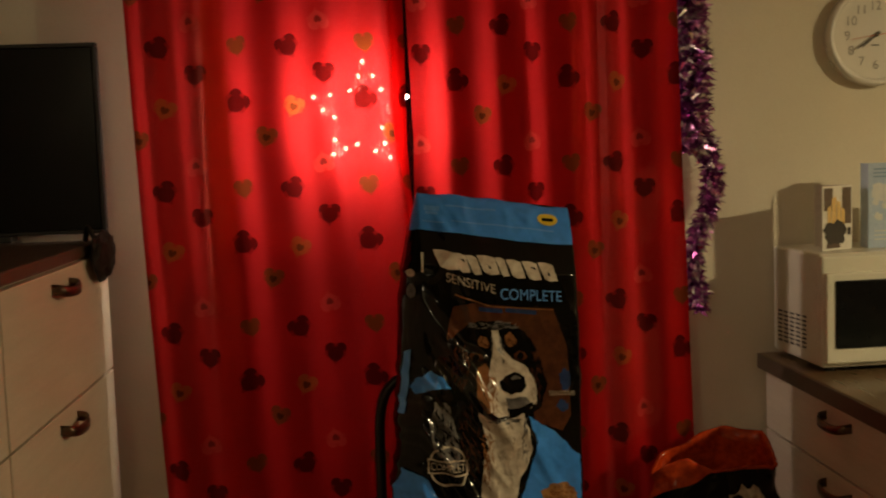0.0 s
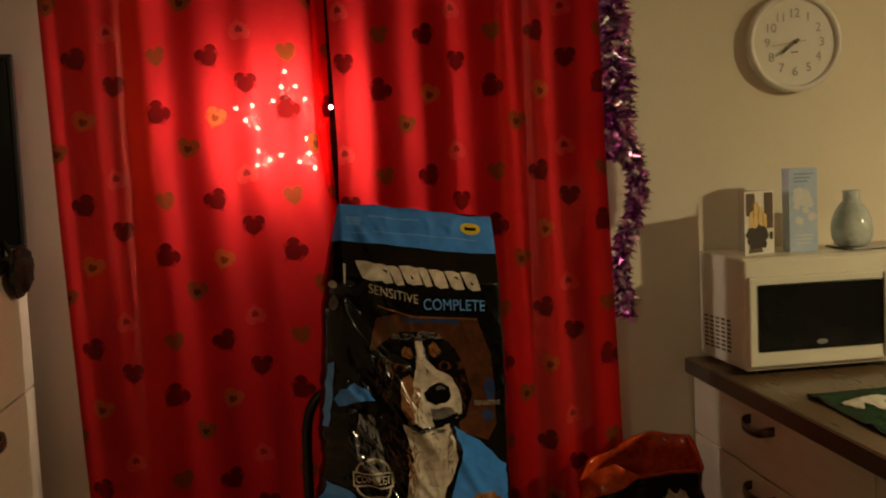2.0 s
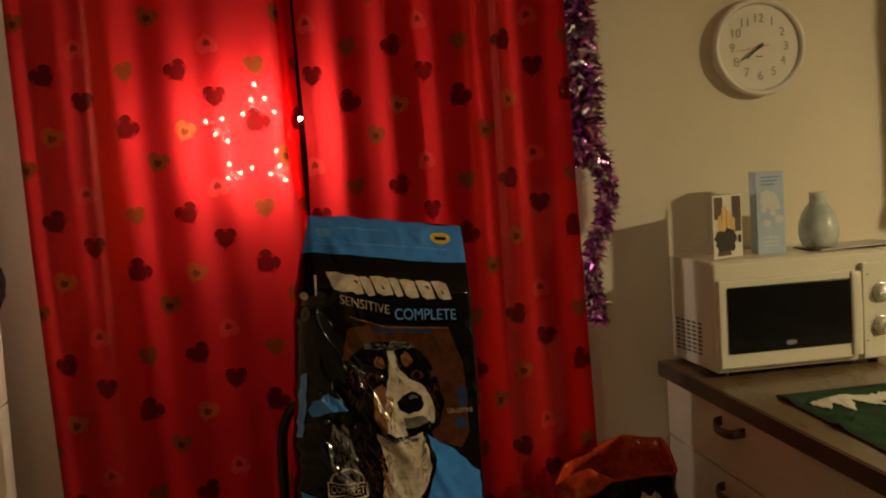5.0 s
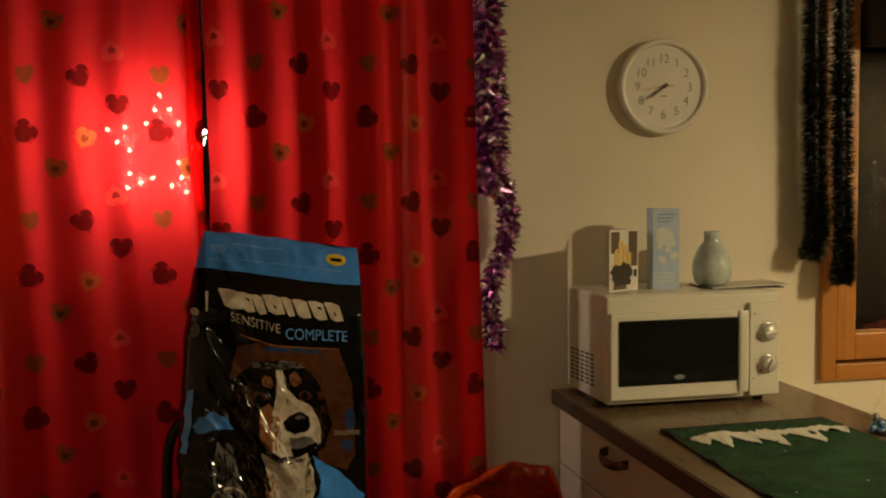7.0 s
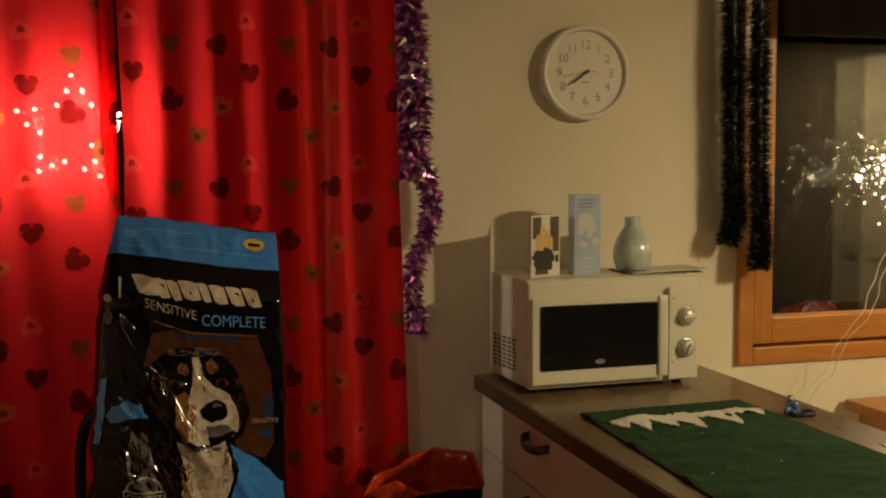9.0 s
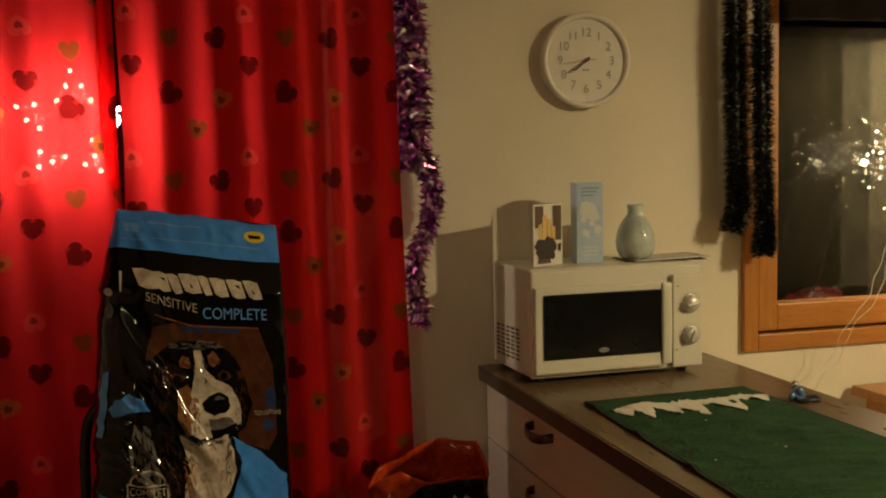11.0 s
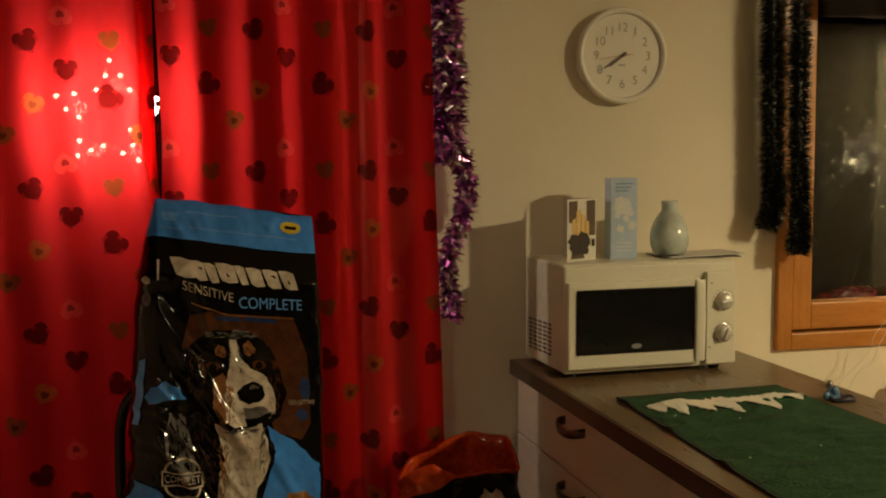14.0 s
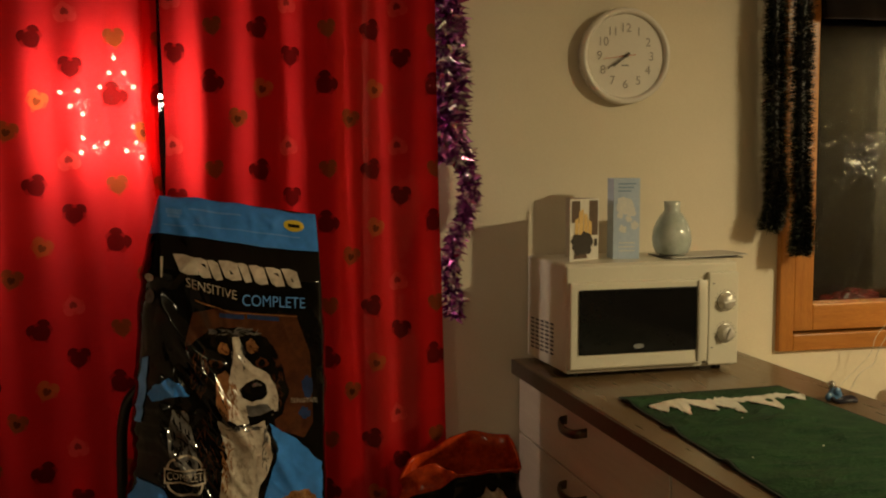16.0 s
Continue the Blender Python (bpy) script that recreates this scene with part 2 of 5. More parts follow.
def curtain_material():
    m = bpy.data.materials.new("heart_print_cloth")
    m.use_nodes = True
    nt = m.node_tree
    nt.nodes.clear()
    uv = node(nt, "ShaderNodeUVMap")
    uv.uv_map = "cloth"
    sep = node(nt, "ShaderNodeSeparateXYZ")
    nt.links.new(uv.outputs[0], sep.inputs[0])
    weave = noise_fac(nt, 260, 2)
    broad = noise_fac(nt, 5, 3)
    red = mix_colour(nt, math_node(nt, "ADD", math_node(nt, "MULTIPLY", weave, 0.5), math_node(nt, "MULTIPLY", broad, 0.5)), (0.33, 0.003, 0.002), (0.47, 0.005, 0.004))
    colour, opaque = red, None
    dark, olive, pink, gold = (0.060, 0.003, 0.003), (0.15, 0.042, 0.008), (0.54, 0.040, 0.032), (0.36, 0.075, 0.016)
    # place in the repeat, half width, turn, colour, share of open centre
    print_hearts = [
        (0.00, 0.00, 0.023, -0.50, dark, 0.0), (0.27, -0.19, 0.022, 0.05, dark, 0.0), (0.57, -0.38, 0.025, 0.75, dark, 0.0),
        (0.60, 0.01, 0.020, -0.15, olive, 0.0), (0.80, -0.63, 0.021, 0.25, olive, 0.36), (0.24, 0.20, 0.021, 2.95, pink, 0.36),
        (0.02, -0.42, 0.021, 0.40, gold, 0.38)]
    cover = None
    for cu, cv, size, turn, tint, ring in print_hearts:
        n = node(nt, "ShaderNodeGroup")
        n.node_tree = HEART
        nt.links.new(sep.outputs[0], n.inputs["U"])
        nt.links.new(sep.outputs[1], n.inputs["V"])
        for k, v in (("CU", cu), ("CV", cv), ("Size", size), ("Turn", turn)):
            n.inputs[k].default_value = v
        inside = n.outputs[0]
        mask = node(nt, "ShaderNodeMapRange")
        mask.inputs[1].default_value, mask.inputs[2].default_value, mask.inputs[3].default_value, mask.inputs[4].default_value = -0.06, 0.06, 0.90, 0
        nt.links.new(inside, mask.inputs[0])
        hit = mask.outputs[0]
        colour = mix_colour(nt, hit, colour, tint)
        if ring:
            n2 = node(nt, "ShaderNodeGroup")
            n2.node_tree = HEART
            nt.links.new(sep.outputs[0], n2.inputs["U"])
            nt.links.new(sep.outputs[1], n2.inputs["V"])
            for k, v in (("CU", cu), ("CV", cv), ("Size", size * ring), ("Turn", turn)):
                n2.inputs[k].default_value = v
            core = node(nt, "ShaderNodeMapRange")
            core.inputs[1].default_value, core.inputs[2].default_value, core.inputs[3].default_value, core.inputs[4].default_value = -0.06, 0.06, 1, 0
            nt.links.new(n2.outputs[0], core.inputs[0])
            colour = mix_colour(nt, core.outputs[0], colour, tuple(c * 0.35 for c in tint))
        cover = hit if cover is None else math_node(nt, "MAXIMUM", cover, hit)
    diff, trans, clear = node(nt, "ShaderNodeBsdfDiffuse"), node(nt, "ShaderNodeBsdfTranslucent"), node(nt, "ShaderNodeBsdfTransparent")
    nt.links.new(colour, diff.inputs[0])
    nt.links.new(mix_colour(nt, math_node(nt, "MULTIPLY", math_node(nt, "SUBTRACT", 1.0, cover), 0.32), colour, (0.95, 0.06, 0.07)), trans.inputs[0])
    clear.inputs[0].default_value = (1.0, 0.22, 0.20, 1)
    b = node(nt, "ShaderNodeBump")
    b.inputs["Strength"].default_value, b.inputs["Distance"].default_value = 0.3, 0.001
    nt.links.new(weave, b.inputs["Height"])
    nt.links.new(b.outputs[0], diff.inputs["Normal"])
    m1, m2, out = node(nt, "ShaderNodeMixShader"), node(nt, "ShaderNodeMixShader"), node(nt, "ShaderNodeOutputMaterial")
    m1.inputs[0].default_value = 0.45
    nt.links.new(diff.outputs[0], m1.inputs[1])
    nt.links.new(trans.outputs[0], m1.inputs[2])
    nt.links.new(math_node(nt, "SUBTRACT", 0.09, math_node(nt, "MULTIPLY", cover, 0.06)), m2.inputs[0])
    nt.links.new(m1.outputs[0], m2.inputs[1])
    nt.links.new(clear.outputs[0], m2.inputs[2])
    nt.links.new(m2.outputs[0], out.inputs[0])
    return m


curtain_cloth = curtain_material()


def tinsel_material(name, tones, rough=0.22):
    m, nt, b = tree(name)
    geo = node(nt, "ShaderNodeNewGeometry")
    cr = node(nt, "ShaderNodeValToRGB")
    cr.color_ramp.interpolation = "CONSTANT"
    while len(cr.color_ramp.elements) < len(tones):
        cr.color_ramp.elements.new(0.5)
    for k, (at, tone) in enumerate(tones):
        cr.color_ramp.elements[k].position = at
        cr.color_ramp.elements[k].color = (*tone, 1)
    nt.links.new(geo.outputs["Random Per Island"], cr.inputs[0])
    nt.links.new(cr.outputs[0], b.inputs["Base Color"])
    b.inputs["Metallic"].default_value, b.inputs["Roughness"].default_value = 0.85, rough
    return m


purple_tinsel = tinsel_material("purple_tinsel_foil", [(0, (0.46, 0.12, 0.42)), (0.30, (0.24, 0.05, 0.24)), (0.52, (0.74, 0.32, 0.66)), (0.70, (0.82, 0.76, 0.76))], 0.26)
dark_tinsel = tinsel_material("dark_tinsel_foil", [(0, (0.012, 0.016, 0.012)), (0.5, (0.025, 0.030, 0.022)), (0.93, (0.42, 0.41, 0.36))], 0.4)

# ---------------------------------------------------------------- mesh helpers
def part(name, bm, material, parent=None, label="", smooth=False):
    me = bpy.data.meshes.new(name)
    bm.to_mesh(me)
    bm.free()
    me.materials.append(material)
    if smooth:
        me.polygons.foreach_set("use_smooth", [True] * len(me.polygons))
    ob = new(name, me)
    if parent is not None:
        ob.parent = parent
        ob.matrix_parent_inverse = parent.matrix_basis.inverted() if parent.type == "EMPTY" else Matrix.Identity(4)
    if label:
        ob["label"] = label
    return ob


def thing(name, at, label, category, group=""):
    ob = new(name)
    ob.matrix_basis = Matrix.Translation(at)
    ob.empty_display_size = 0.05
    return tagged(ob, label, category, group)


def box(x0, y0, z0, x1, y1, z1, bevel=0.0, bm=None, seg=2, turn=None):
    own = bmesh.new()
    bmesh.ops.create_cube(own, size=1)
    bmesh.ops.scale(own, vec=(abs(x1 - x0), abs(y1 - y0), abs(z1 - z0)), verts=own.verts)
    if bevel:
        bmesh.ops.bevel(own, geom=own.edges[:], offset=bevel, segments=seg, affect="EDGES", profile=0.6)
    bmesh.ops.translate(own, vec=((x0 + x1) / 2, (y0 + y1) / 2, (z0 + z1) / 2), verts=own.verts)
    if turn is not None:
        bmesh.ops.transform(own, matrix=turn, verts=own.verts)
    return joined(bm, own)


def joined(bm, own):
    if bm is None:
        return own
    me = bpy.data.meshes.new("tmp")
    own.to_mesh(me)
    own.free()
    bm.from_mesh(me)
    bpy.data.meshes.remove(me)
    return bm


def lathe(profile, centre, axis="Z", steps=48, bm=None, caps=True):
    own = bmesh.new()
    rings = []
    for r, h in profile:
        ring = []
        for k in range(steps):
            a = 2 * math.pi * k / steps
            p = (r * math.cos(a), r * math.sin(a), h)
            if axis == "Y":       # runs towards the viewer (-y)
                p = (p[0], -h, p[1])
            ring.append(own.verts.new((p[0] + centre[0], p[1] + centre[1], p[2] + centre[2])))
        rings.append(ring)
    for a, b in zip(rings, rings[1:]):
        for k in range(steps):
            own.faces.new((a[k], a[(k + 1) % steps], b[(k + 1) % steps], b[k]))
    for ring in (rings[0], rings[-1]) if caps else ():
        if (ring[0].co - ring[steps // 2].co).length > 1e-5:
            own.faces.new(ring)
    bmesh.ops.remove_doubles(own, verts=own.verts, dist=1e-6)
    bmesh.ops.recalc_face_normals(own, faces=own.faces)
    return joined(bm, own)


def tube(points, radius, sides=8, bm=None, closed=False):
    """A round tube along points."""
    own = bmesh.new()
    pts = [Vector(p) for p in points]
    rings = []
    up = Vector((0.13, 0.31, 0.94)).normalized()
    for k, p in enumerate(pts):
        d = (pts[(k + 1) % len(pts)] - pts[k - 1]) if closed else pts[min(k + 1, len(pts) - 1)] - pts[max(k - 1, 0)]
        d.normalize()
        s = d.cross(up)
        if s.length < 1e-3:
            s = d.cross(Vector((1, 0, 0)))
        s.normalize()
        t = s.cross(d)
        r = radius(k / max(1, len(pts) - 1)) if callable(radius) else radius
        rings.append([own.verts.new(p + r * (math.cos(a) * s + math.sin(a) * t)) for a in [2 * math.pi * j / sides for j in range(sides)]])
    pairs = list(zip(rings, rings[1:])) + ([(rings[-1], rings[0])] if closed else [])
    for a, b in pairs:
        for j in range(sides):
            own.faces.new((a[j], a[(j + 1) % sides], b[(j + 1) % sides], b[j]))
    if not closed:
        own.faces.new(rings[0][::-1])
        own.faces.new(rings[-1])
    return joined(bm, own)


def spline(keys, n):
    """Points along a smooth curve through the keys."""
    keys = [Vector(k) for k in keys]
    ext = [2 * keys[0] - keys[1], *keys, 2 * keys[-1] - keys[-2]]
    out = []
    for i in range(n):
        u = i / (n - 1) * (len(keys) - 1)
        k = min(int(u), len(keys) - 2)
        f = u - k
        a, b, c, d = ext[k : k + 4]
        out.append(0.5 * ((2 * b) + (c - a) * f + (2 * a - 5 * b + 4 * c - d) * f * f + (3 * b - a - 3 * c + d) * f**3))
    return out


def flat(points, cut=0.02):
    """A flat outline in (u, v), cut into a fine mesh so that it can be bent over a surface."""
    bm = bmesh.new()
    bm.faces.new([bm.verts.new((p[0], p[1], 0)) for p in points])
    return gridded(bm, cut)


def gridded(bm, cut):
    """Cuts a flat mesh along a square grid."""
    us, vs = [v.co.x for v in bm.verts], [v.co.y for v in bm.verts]
    for axis, lo, hi in ((0, min(us), max(us)), (1, min(vs), max(vs))):
        k = math.ceil(lo / cut + 1e-6)
        while k * cut < hi - 1e-6:
            co, no = [0, 0, 0], [0, 0, 0]
            co[axis], no[axis] = k * cut, 1
            bmesh.ops.bisect_plane(bm, geom=bm.verts[:] + bm.edges[:] + bm.faces[:], plane_co=co, plane_no=no)
            k += 1
    bmesh.ops.triangulate(bm, faces=bm.faces)
    return bm


def oval(cx, cy, rx, ry, turn=0.0, steps=28, wobble=0.0, seed=0):
    rng = random.Random(seed)
    out = []
    for k in range(steps):
        a = 2 * math.pi * k / steps
        r = 1 + wobble * (rng.random() - 0.5)
        x, y = rx * r * math.cos(a), ry * r * math.sin(a)
        out.append((cx + x * math.cos(turn) - y * math.sin(turn), cy + x * math.sin(turn) + y * math.cos(turn)))
    return out


def lettering(text, height, centre=True):
    """The triangles of a word in Blender's own font, as a bmesh in (u, v), with capitals of that height."""
    curve = bpy.data.curves.new("word", "FONT")
    curve.body = text
    curve.size = height / 0.72
    curve.align_x = "CENTER" if centre else "LEFT"
    ob = bpy.data.objects.new("word", curve)
    scene.collection.objects.link(ob)
    bpy.context.view_layer.update()
    me = bpy.data.meshes.new_from_object(ob.evaluated_get(bpy.context.evaluated_depsgraph_get()))
    bm = bmesh.new()
    bm.from_mesh(me)
    bpy.data.objects.remove(ob)
    bpy.data.curves.remove(curve)
    bpy.data.meshes.remove(me)
    bmesh.ops.triangulate(bm, faces=bm.faces)
    return bm


def bend(bm, place):
    for v in bm.verts:
        v.co = place(v.co.x, v.co.y)
    return bm


def blades(path, radius, count, length, width, rng, droop=0.0, curl=0.3):
    """Many narrow strips that stand out from a path: returns one bmesh."""
    verts, faces = [], []
    n = len(path)
    for _ in range(count):
        u = rng.random() * (n - 1)
        k = min(int(u), n - 2)
        p = path[k].lerp(path[k + 1], u - k)
        axis = (path[k + 1] - path[k]).normalized()
        side = Vector((rng.gauss(0, 1), rng.gauss(0, 1), rng.gauss(0, 1)))
        side = (side - side.dot(axis) * axis).normalized()
        way = (side + axis * rng.uniform(-0.5, 0.5) + Vector((0, 0, -droop * rng.random()))).normalized()
        across = way.cross(Vector((rng.gauss(0, 1), rng.gauss(0, 1), rng.gauss(0, 1)))).normalized()
        rad = radius(u / (n - 1)) if callable(radius) else radius
        L, w = length * rng.uniform(0.6, 1.2) * rad, width * rng.uniform(0.7, 1.3)
        kink = way.cross(across) * L * curl * rng.uniform(-1, 1)
        base = len(verts)
        a, b, c = p + way * rad * 0.08, p + way * L * 0.55 + kink, p + way * L
        verts += [a - across * w * 0.4, a + across * w * 0.4, b + across * w * 0.5, b - across * w * 0.5, c]
        faces += [(base, base + 1, base + 2, base + 3), (base + 3, base + 2, base + 4)]
    me = bpy.data.meshes.new("tmp")
    me.from_pydata(verts, [], faces)
    bm = bmesh.new()
    bm.from_mesh(me)
    bpy.data.meshes.remove(me)
    return bm

# ---------------------------------------------------------------- room
def setting(name, bm, material, label, category, smooth=False):
    return tagged(part(name, bm, material, None, "", smooth), label, category, "", "structure")


WL, WFAR, WR, WS, TOP = -1.36, -2.7, 3.7, -3.0, 2.45      # left, right and rear walls, ceiling
WX0, WX1, WZ0, WZ1 = 1.679, 2.90, 0.930, 2.02  # opening of the wooden window
BX0, BX1, BZ0, BZ1 = -0.52, 0.48, 0.45, 2.12   # opening behind the curtain
b = bmesh.new()
for x0, z0, x1, z1 in ((WL - 0.15, 0, BX0, TOP), (BX0, 0, BX1, BZ0), (BX0, BZ1, BX1, TOP), (BX1, 0, WX0, TOP), (WX0, 0, WX1, WZ0), (WX0, WZ1, WX1, TOP), (WX1, 0, WR + 0.15, TOP)):
    box(x0, D, z0, x1, D + 0.2, z1, 0, b)
setting("wall_north", b, wall_paint, "cream painted plaster wall with two window openings", "wall")
# Unseen walls; the step to the west is added to avoid a lamp hot spot.
setting("wall_west", box(WL - 0.15, 0.9, 0, WL, D, TOP), unseen_wall_dark, "unseen plaster side wall, coloured dark to cut bounced light", "wall")
setting("wall_west_rear", box(WFAR - 0.15, WS, 0, WFAR, 0.9, TOP), unseen_wall_dark, "unseen plaster side wall, coloured dark to cut bounced light", "wall")
setting("wall_return", box(WFAR - 0.15, 0.9005, 0, WL - 0.1505, 1.05, TOP), unseen_wall_dark, "unseen plaster return wall, added and coloured dark to cut bounced light", "wall")
setting("wall_east", box(WR, WS, 0, WR + 0.15, D, TOP), banded_brown, "unseen side wall, coloured in dark brown bands for the window reflection", "wall")
setting("wall_south", box(WFAR - 0.15, WS - 0.15, 0, WR + 0.15, WS, TOP), unseen_wall_dark, "unseen plaster rear wall, coloured dark to cut bounced light", "wall")
setting("floor", box(WFAR - 0.15, WS - 0.15, -0.1, WR + 0.15, D + 0.2, 0), floor_wood, "unseen brown wooden floor, kept pale to bounce light upward", "floor")
setting("ceiling", box(WFAR - 0.15, WS - 0.15, TOP, WR + 0.15, D + 0.2, TOP + 0.1), ceiling_paint, "plain white painted ceiling", "ceiling")
setting("backdrop", box(-3, D + 1.6, -1, 6, D + 1.65, 4), night, "dark night outside the windows", "backdrop")

# pale door in the dark side wall
door_1 = thing("door_1", (WR, 0.98, 0), "plain pale wooden door in the dark side wall", "door")
door_1["kind"] = "structure"
part("door_leaf", box(WR - 0.030, 0.58, 0.006, WR - 0.004, 1.38, 2.00, 0.003), pale_wood, door_1)
for y0, z0, y1, z1 in ((0.53, 0.0, 0.577, 2.06), (1.383, 0.0, 1.43, 2.06), (0.5775, 2.003, 1.3825, 2.06)):
    part("door_frame", box(WR - 0.036, y0, z0, WR - 0.003, y1, z1, 0.003), banded_brown, door_1)
part("door_handle", tube(spline([(WR - 0.032, 0.65, 1.02), (WR - 0.075, 0.65, 1.02), (WR - 0.08, 0.68, 1.02), (WR - 0.078, 0.76, 1.02)], 14), 0.009, 10), chrome, door_1, smooth=True)

# wooden window beside the peninsula
win = thing("window_1", (2.3, D, WZ0), "honey-coloured varnished pine window with dark night panes", "window")
win["kind"] = "structure"
frame_out = part("window_frame", box(1.634, D - 0.020, 0.884, 1.679, D + 0.05, WZ1 + 0.05, 0.004), pine, win, "varnished pine casing")
part("casing_rail", box(1.6795, D - 0.019, 0.884, 2.94, D + 0.05, 0.931, 0.004), pine_flat, frame_out)
part("casing_rail", box(1.6795, D - 0.019, WZ1, 2.94, D + 0.05, WZ1 + 0.05, 0.004), pine_flat, frame_out)
part("casing_stile", box(2.895, D - 0.018, 0.932, 2.94, D + 0.05, WZ1 - 0.001, 0.004), pine, frame_out)
sash = part("sash", box(1.686, D - 0.006, 0.938, 1.748, D + 0.06, WZ1 - 0.004, 0.005), pine, win, "varnished pine sash")
part("sash_rail", box(1.7485, D - 0.004, 0.938, 2.83, D + 0.06, 1.014, 0.005), pine_flat, sash)
part("sash_rail", box(1.7485, D - 0.004, WZ1 - 0.08, 2.83, D + 0.06, WZ1 - 0.004, 0.005), pine_flat, sash)
part("sash_stile", box(2.831, D - 0.006, 0.938, 2.89, D + 0.06, WZ1 - 0.004, 0.005), pine, sash)
pane = part("pane", box(1.742, D + 0.030, 1.008, 2.836, D + 0.034, WZ1 - 0.076), window_glass, win)
pane.visible_shadow = False
pane = part("pane", box(1.742, D + 0.150, 1.008, 2.836, D + 0.154, WZ1 - 0.076), window_glass, win)
pane.visible_shadow = False
part("window_sill", box(1.680, D + 0.062, 0.930, 2.899, D + 0.2, 0.955, 0.004), pine_flat, win)
part("outer_stile", box(1.680, D + 0.13, 0.956, 1.735, D + 0.19, WZ1 - 0.001, 0.003), pine, win)

# window behind the curtain
win2 = thing("window_2", (0, D, BZ0), "tall dark window hidden behind the red curtain", "window")
win2["kind"] = "structure"
for x0, z0, x1, z1 in ((BX0 + 0.001, BZ0 + 0.001, BX0 + 0.06, BZ1 - 0.001), (BX1 - 0.06, BZ0 + 0.001, BX1 - 0.001, BZ1 - 0.001), (BX0 + 0.061, BZ0 + 0.001, BX1 - 0.061, BZ0 + 0.07), (BX0 + 0.061, BZ1 - 0.07, BX1 - 0.061, BZ1 - 0.001)):
    part("window_frame", box(x0, D + 0.09, z0, x1, D + 0.15, z1, 0.004), pine, win2)
pane = part("pane", box(BX0 + 0.05, D + 0.118, BZ0 + 0.06, BX1 - 0.05, D + 0.122, BZ1 - 0.06), window_glass, win2)
pane.visible_shadow = False

# rolled dark blind over the wooden window
blind = thing("roller_blind", (2.3, D - 0.04, 1.8), "dark brown fabric blind pulled up above the window", "blind")
bb = bmesh.new()
rng = random.Random(4)
cols = [(1.735 + i * 0.03, D - 0.045 + 0.008 * math.sin(i * 1.3) + rng.uniform(-0.002, 0.002)) for i in range(40)]
rows_z = [1.806, 1.812, 1.85, 1.90, 2.0, 2.2, 2.33]
grid = [[bb.verts.new((x, y - (0.008 if z == 1.806 else 0.012 if z == 1.812 else 0), z)) for x, y in cols] for z in rows_z]
back = [[bb.verts.new((x, y + 0.012, z)) for x, y in cols] for z in rows_z]
for g, flip in ((grid, False), (back, True)):
    for r0, r1 in zip(g, g[1:]):
        for k in range(len(cols) - 1):
            f = (r0[k], r0[k + 1], r1[k + 1], r1[k])
            bb.faces.new(f[::-1] if flip else f)
for k in range(len(cols) - 1):
    bb.faces.new((back[0][k], back[0][k + 1], grid[0][k + 1], grid[0][k]))
for k in range(len(rows_z) - 1):
    bb.faces.new((grid[k][0], grid[k + 1][0], back[k + 1][0], back[k][0]))
part("cloth", bb, blind_cloth, blind, smooth=True)
part("head_rail", box(1.72, D - 0.075, 2.33, 2.95, D - 0.002, 2.37, 0.004), blind_cloth, blind)

# ---------------------------------------------------------------- curtain
def curtain_panel(left, right, phase, u_of, folds):
    """A hanging cloth between the edges left(z) and right(z), with standing folds."""
    nx, nz, z0, z1 = 200, 70, 0.04, 2.30
    bm = bmesh.new()
    uvs = []
    rows = []
    for j in range(nz + 1):
        z = z0 + (z1 - z0) * j / nz
        row = []
        for i in range(nx + 1):
            s = i / nx
            x = left(z) + (right(z) - left(z)) * s
            flare = 0.75 + 0.25 * (2.3 - z) / 2.3
            y = 2.520
            y += flare * (0.014 * math.sin(folds * 2 * math.pi * s + phase + 0.5 * math.sin(z * 1.1) + 0.9 * math.sin(5 * s + phase)) + 0.006 * math.sin(folds * 3.3 * s + phase * 2.1 + 0.4 * z) + 0.0012 * math.sin(folds * 9.3 * s + z * 0.9))
            y += 0.012 * noise.noise(Vector((x * 3, z * 1.2, phase)))
            v = bm.verts.new((x, y, z))
            row.append(v)
            uvs.append(u_of(x, z))
        rows.append(row)
    bm.verts.index_update()
    layer = bm.loops.layers.uv.new("cloth")
    for a, c in zip(rows, rows[1:]):
        for i in range(nx):
            f = bm.faces.new((a[i], a[i + 1], c[i + 1], c[i]))
            for l in f.loops:
                l[layer].uv = uvs[l.vert.index]
    return bm


def edge(*keys):
    zs, xs = [k[0] for k in keys], [k[1] for k in keys]
    return lambda z: float(np.interp(z, zs, xs))


curtains = []
for name, l, r, ph, a0, folds in (
    ("curtain", edge((0, -0.600), (0.65, -0.620), (1.3, -0.645), (1.8, -0.658), (2.3, -0.665)), edge((0, 0.03), (1.1, -0.012), (1.35, -0.036), (1.47, -0.056), (1.8, -0.057), (2.3, -0.07)), 0.4, (-0.582, 1.364, 0.29), 5.5),
    ("curtain", edge((0, 0.02), (1.1, -0.008), (1.35, -0.016), (1.47, -0.012), (1.8, -0.021), (2.3, -0.03)), edge((0, 0.665), (0.57, 0.645), (1.38, 0.622), (1.8, 0.614), (2.3, 0.60)), 1.7, (0.200, 1.397, 0.26), 6)):
    t = thing(name, ((l(1) + r(1)) / 2, 2.52, 0.04), "red curtain printed with dark, green and pink hearts, hanging in folds", "curtain", "pair of curtains")
    part("cloth", curtain_panel(l, r, ph, lambda x, z, a=a0: ((x - a[0]) / a[2], (z - a[1]) / 0.325), folds), curtain_cloth, t, smooth=True)
    curtains.append(t)
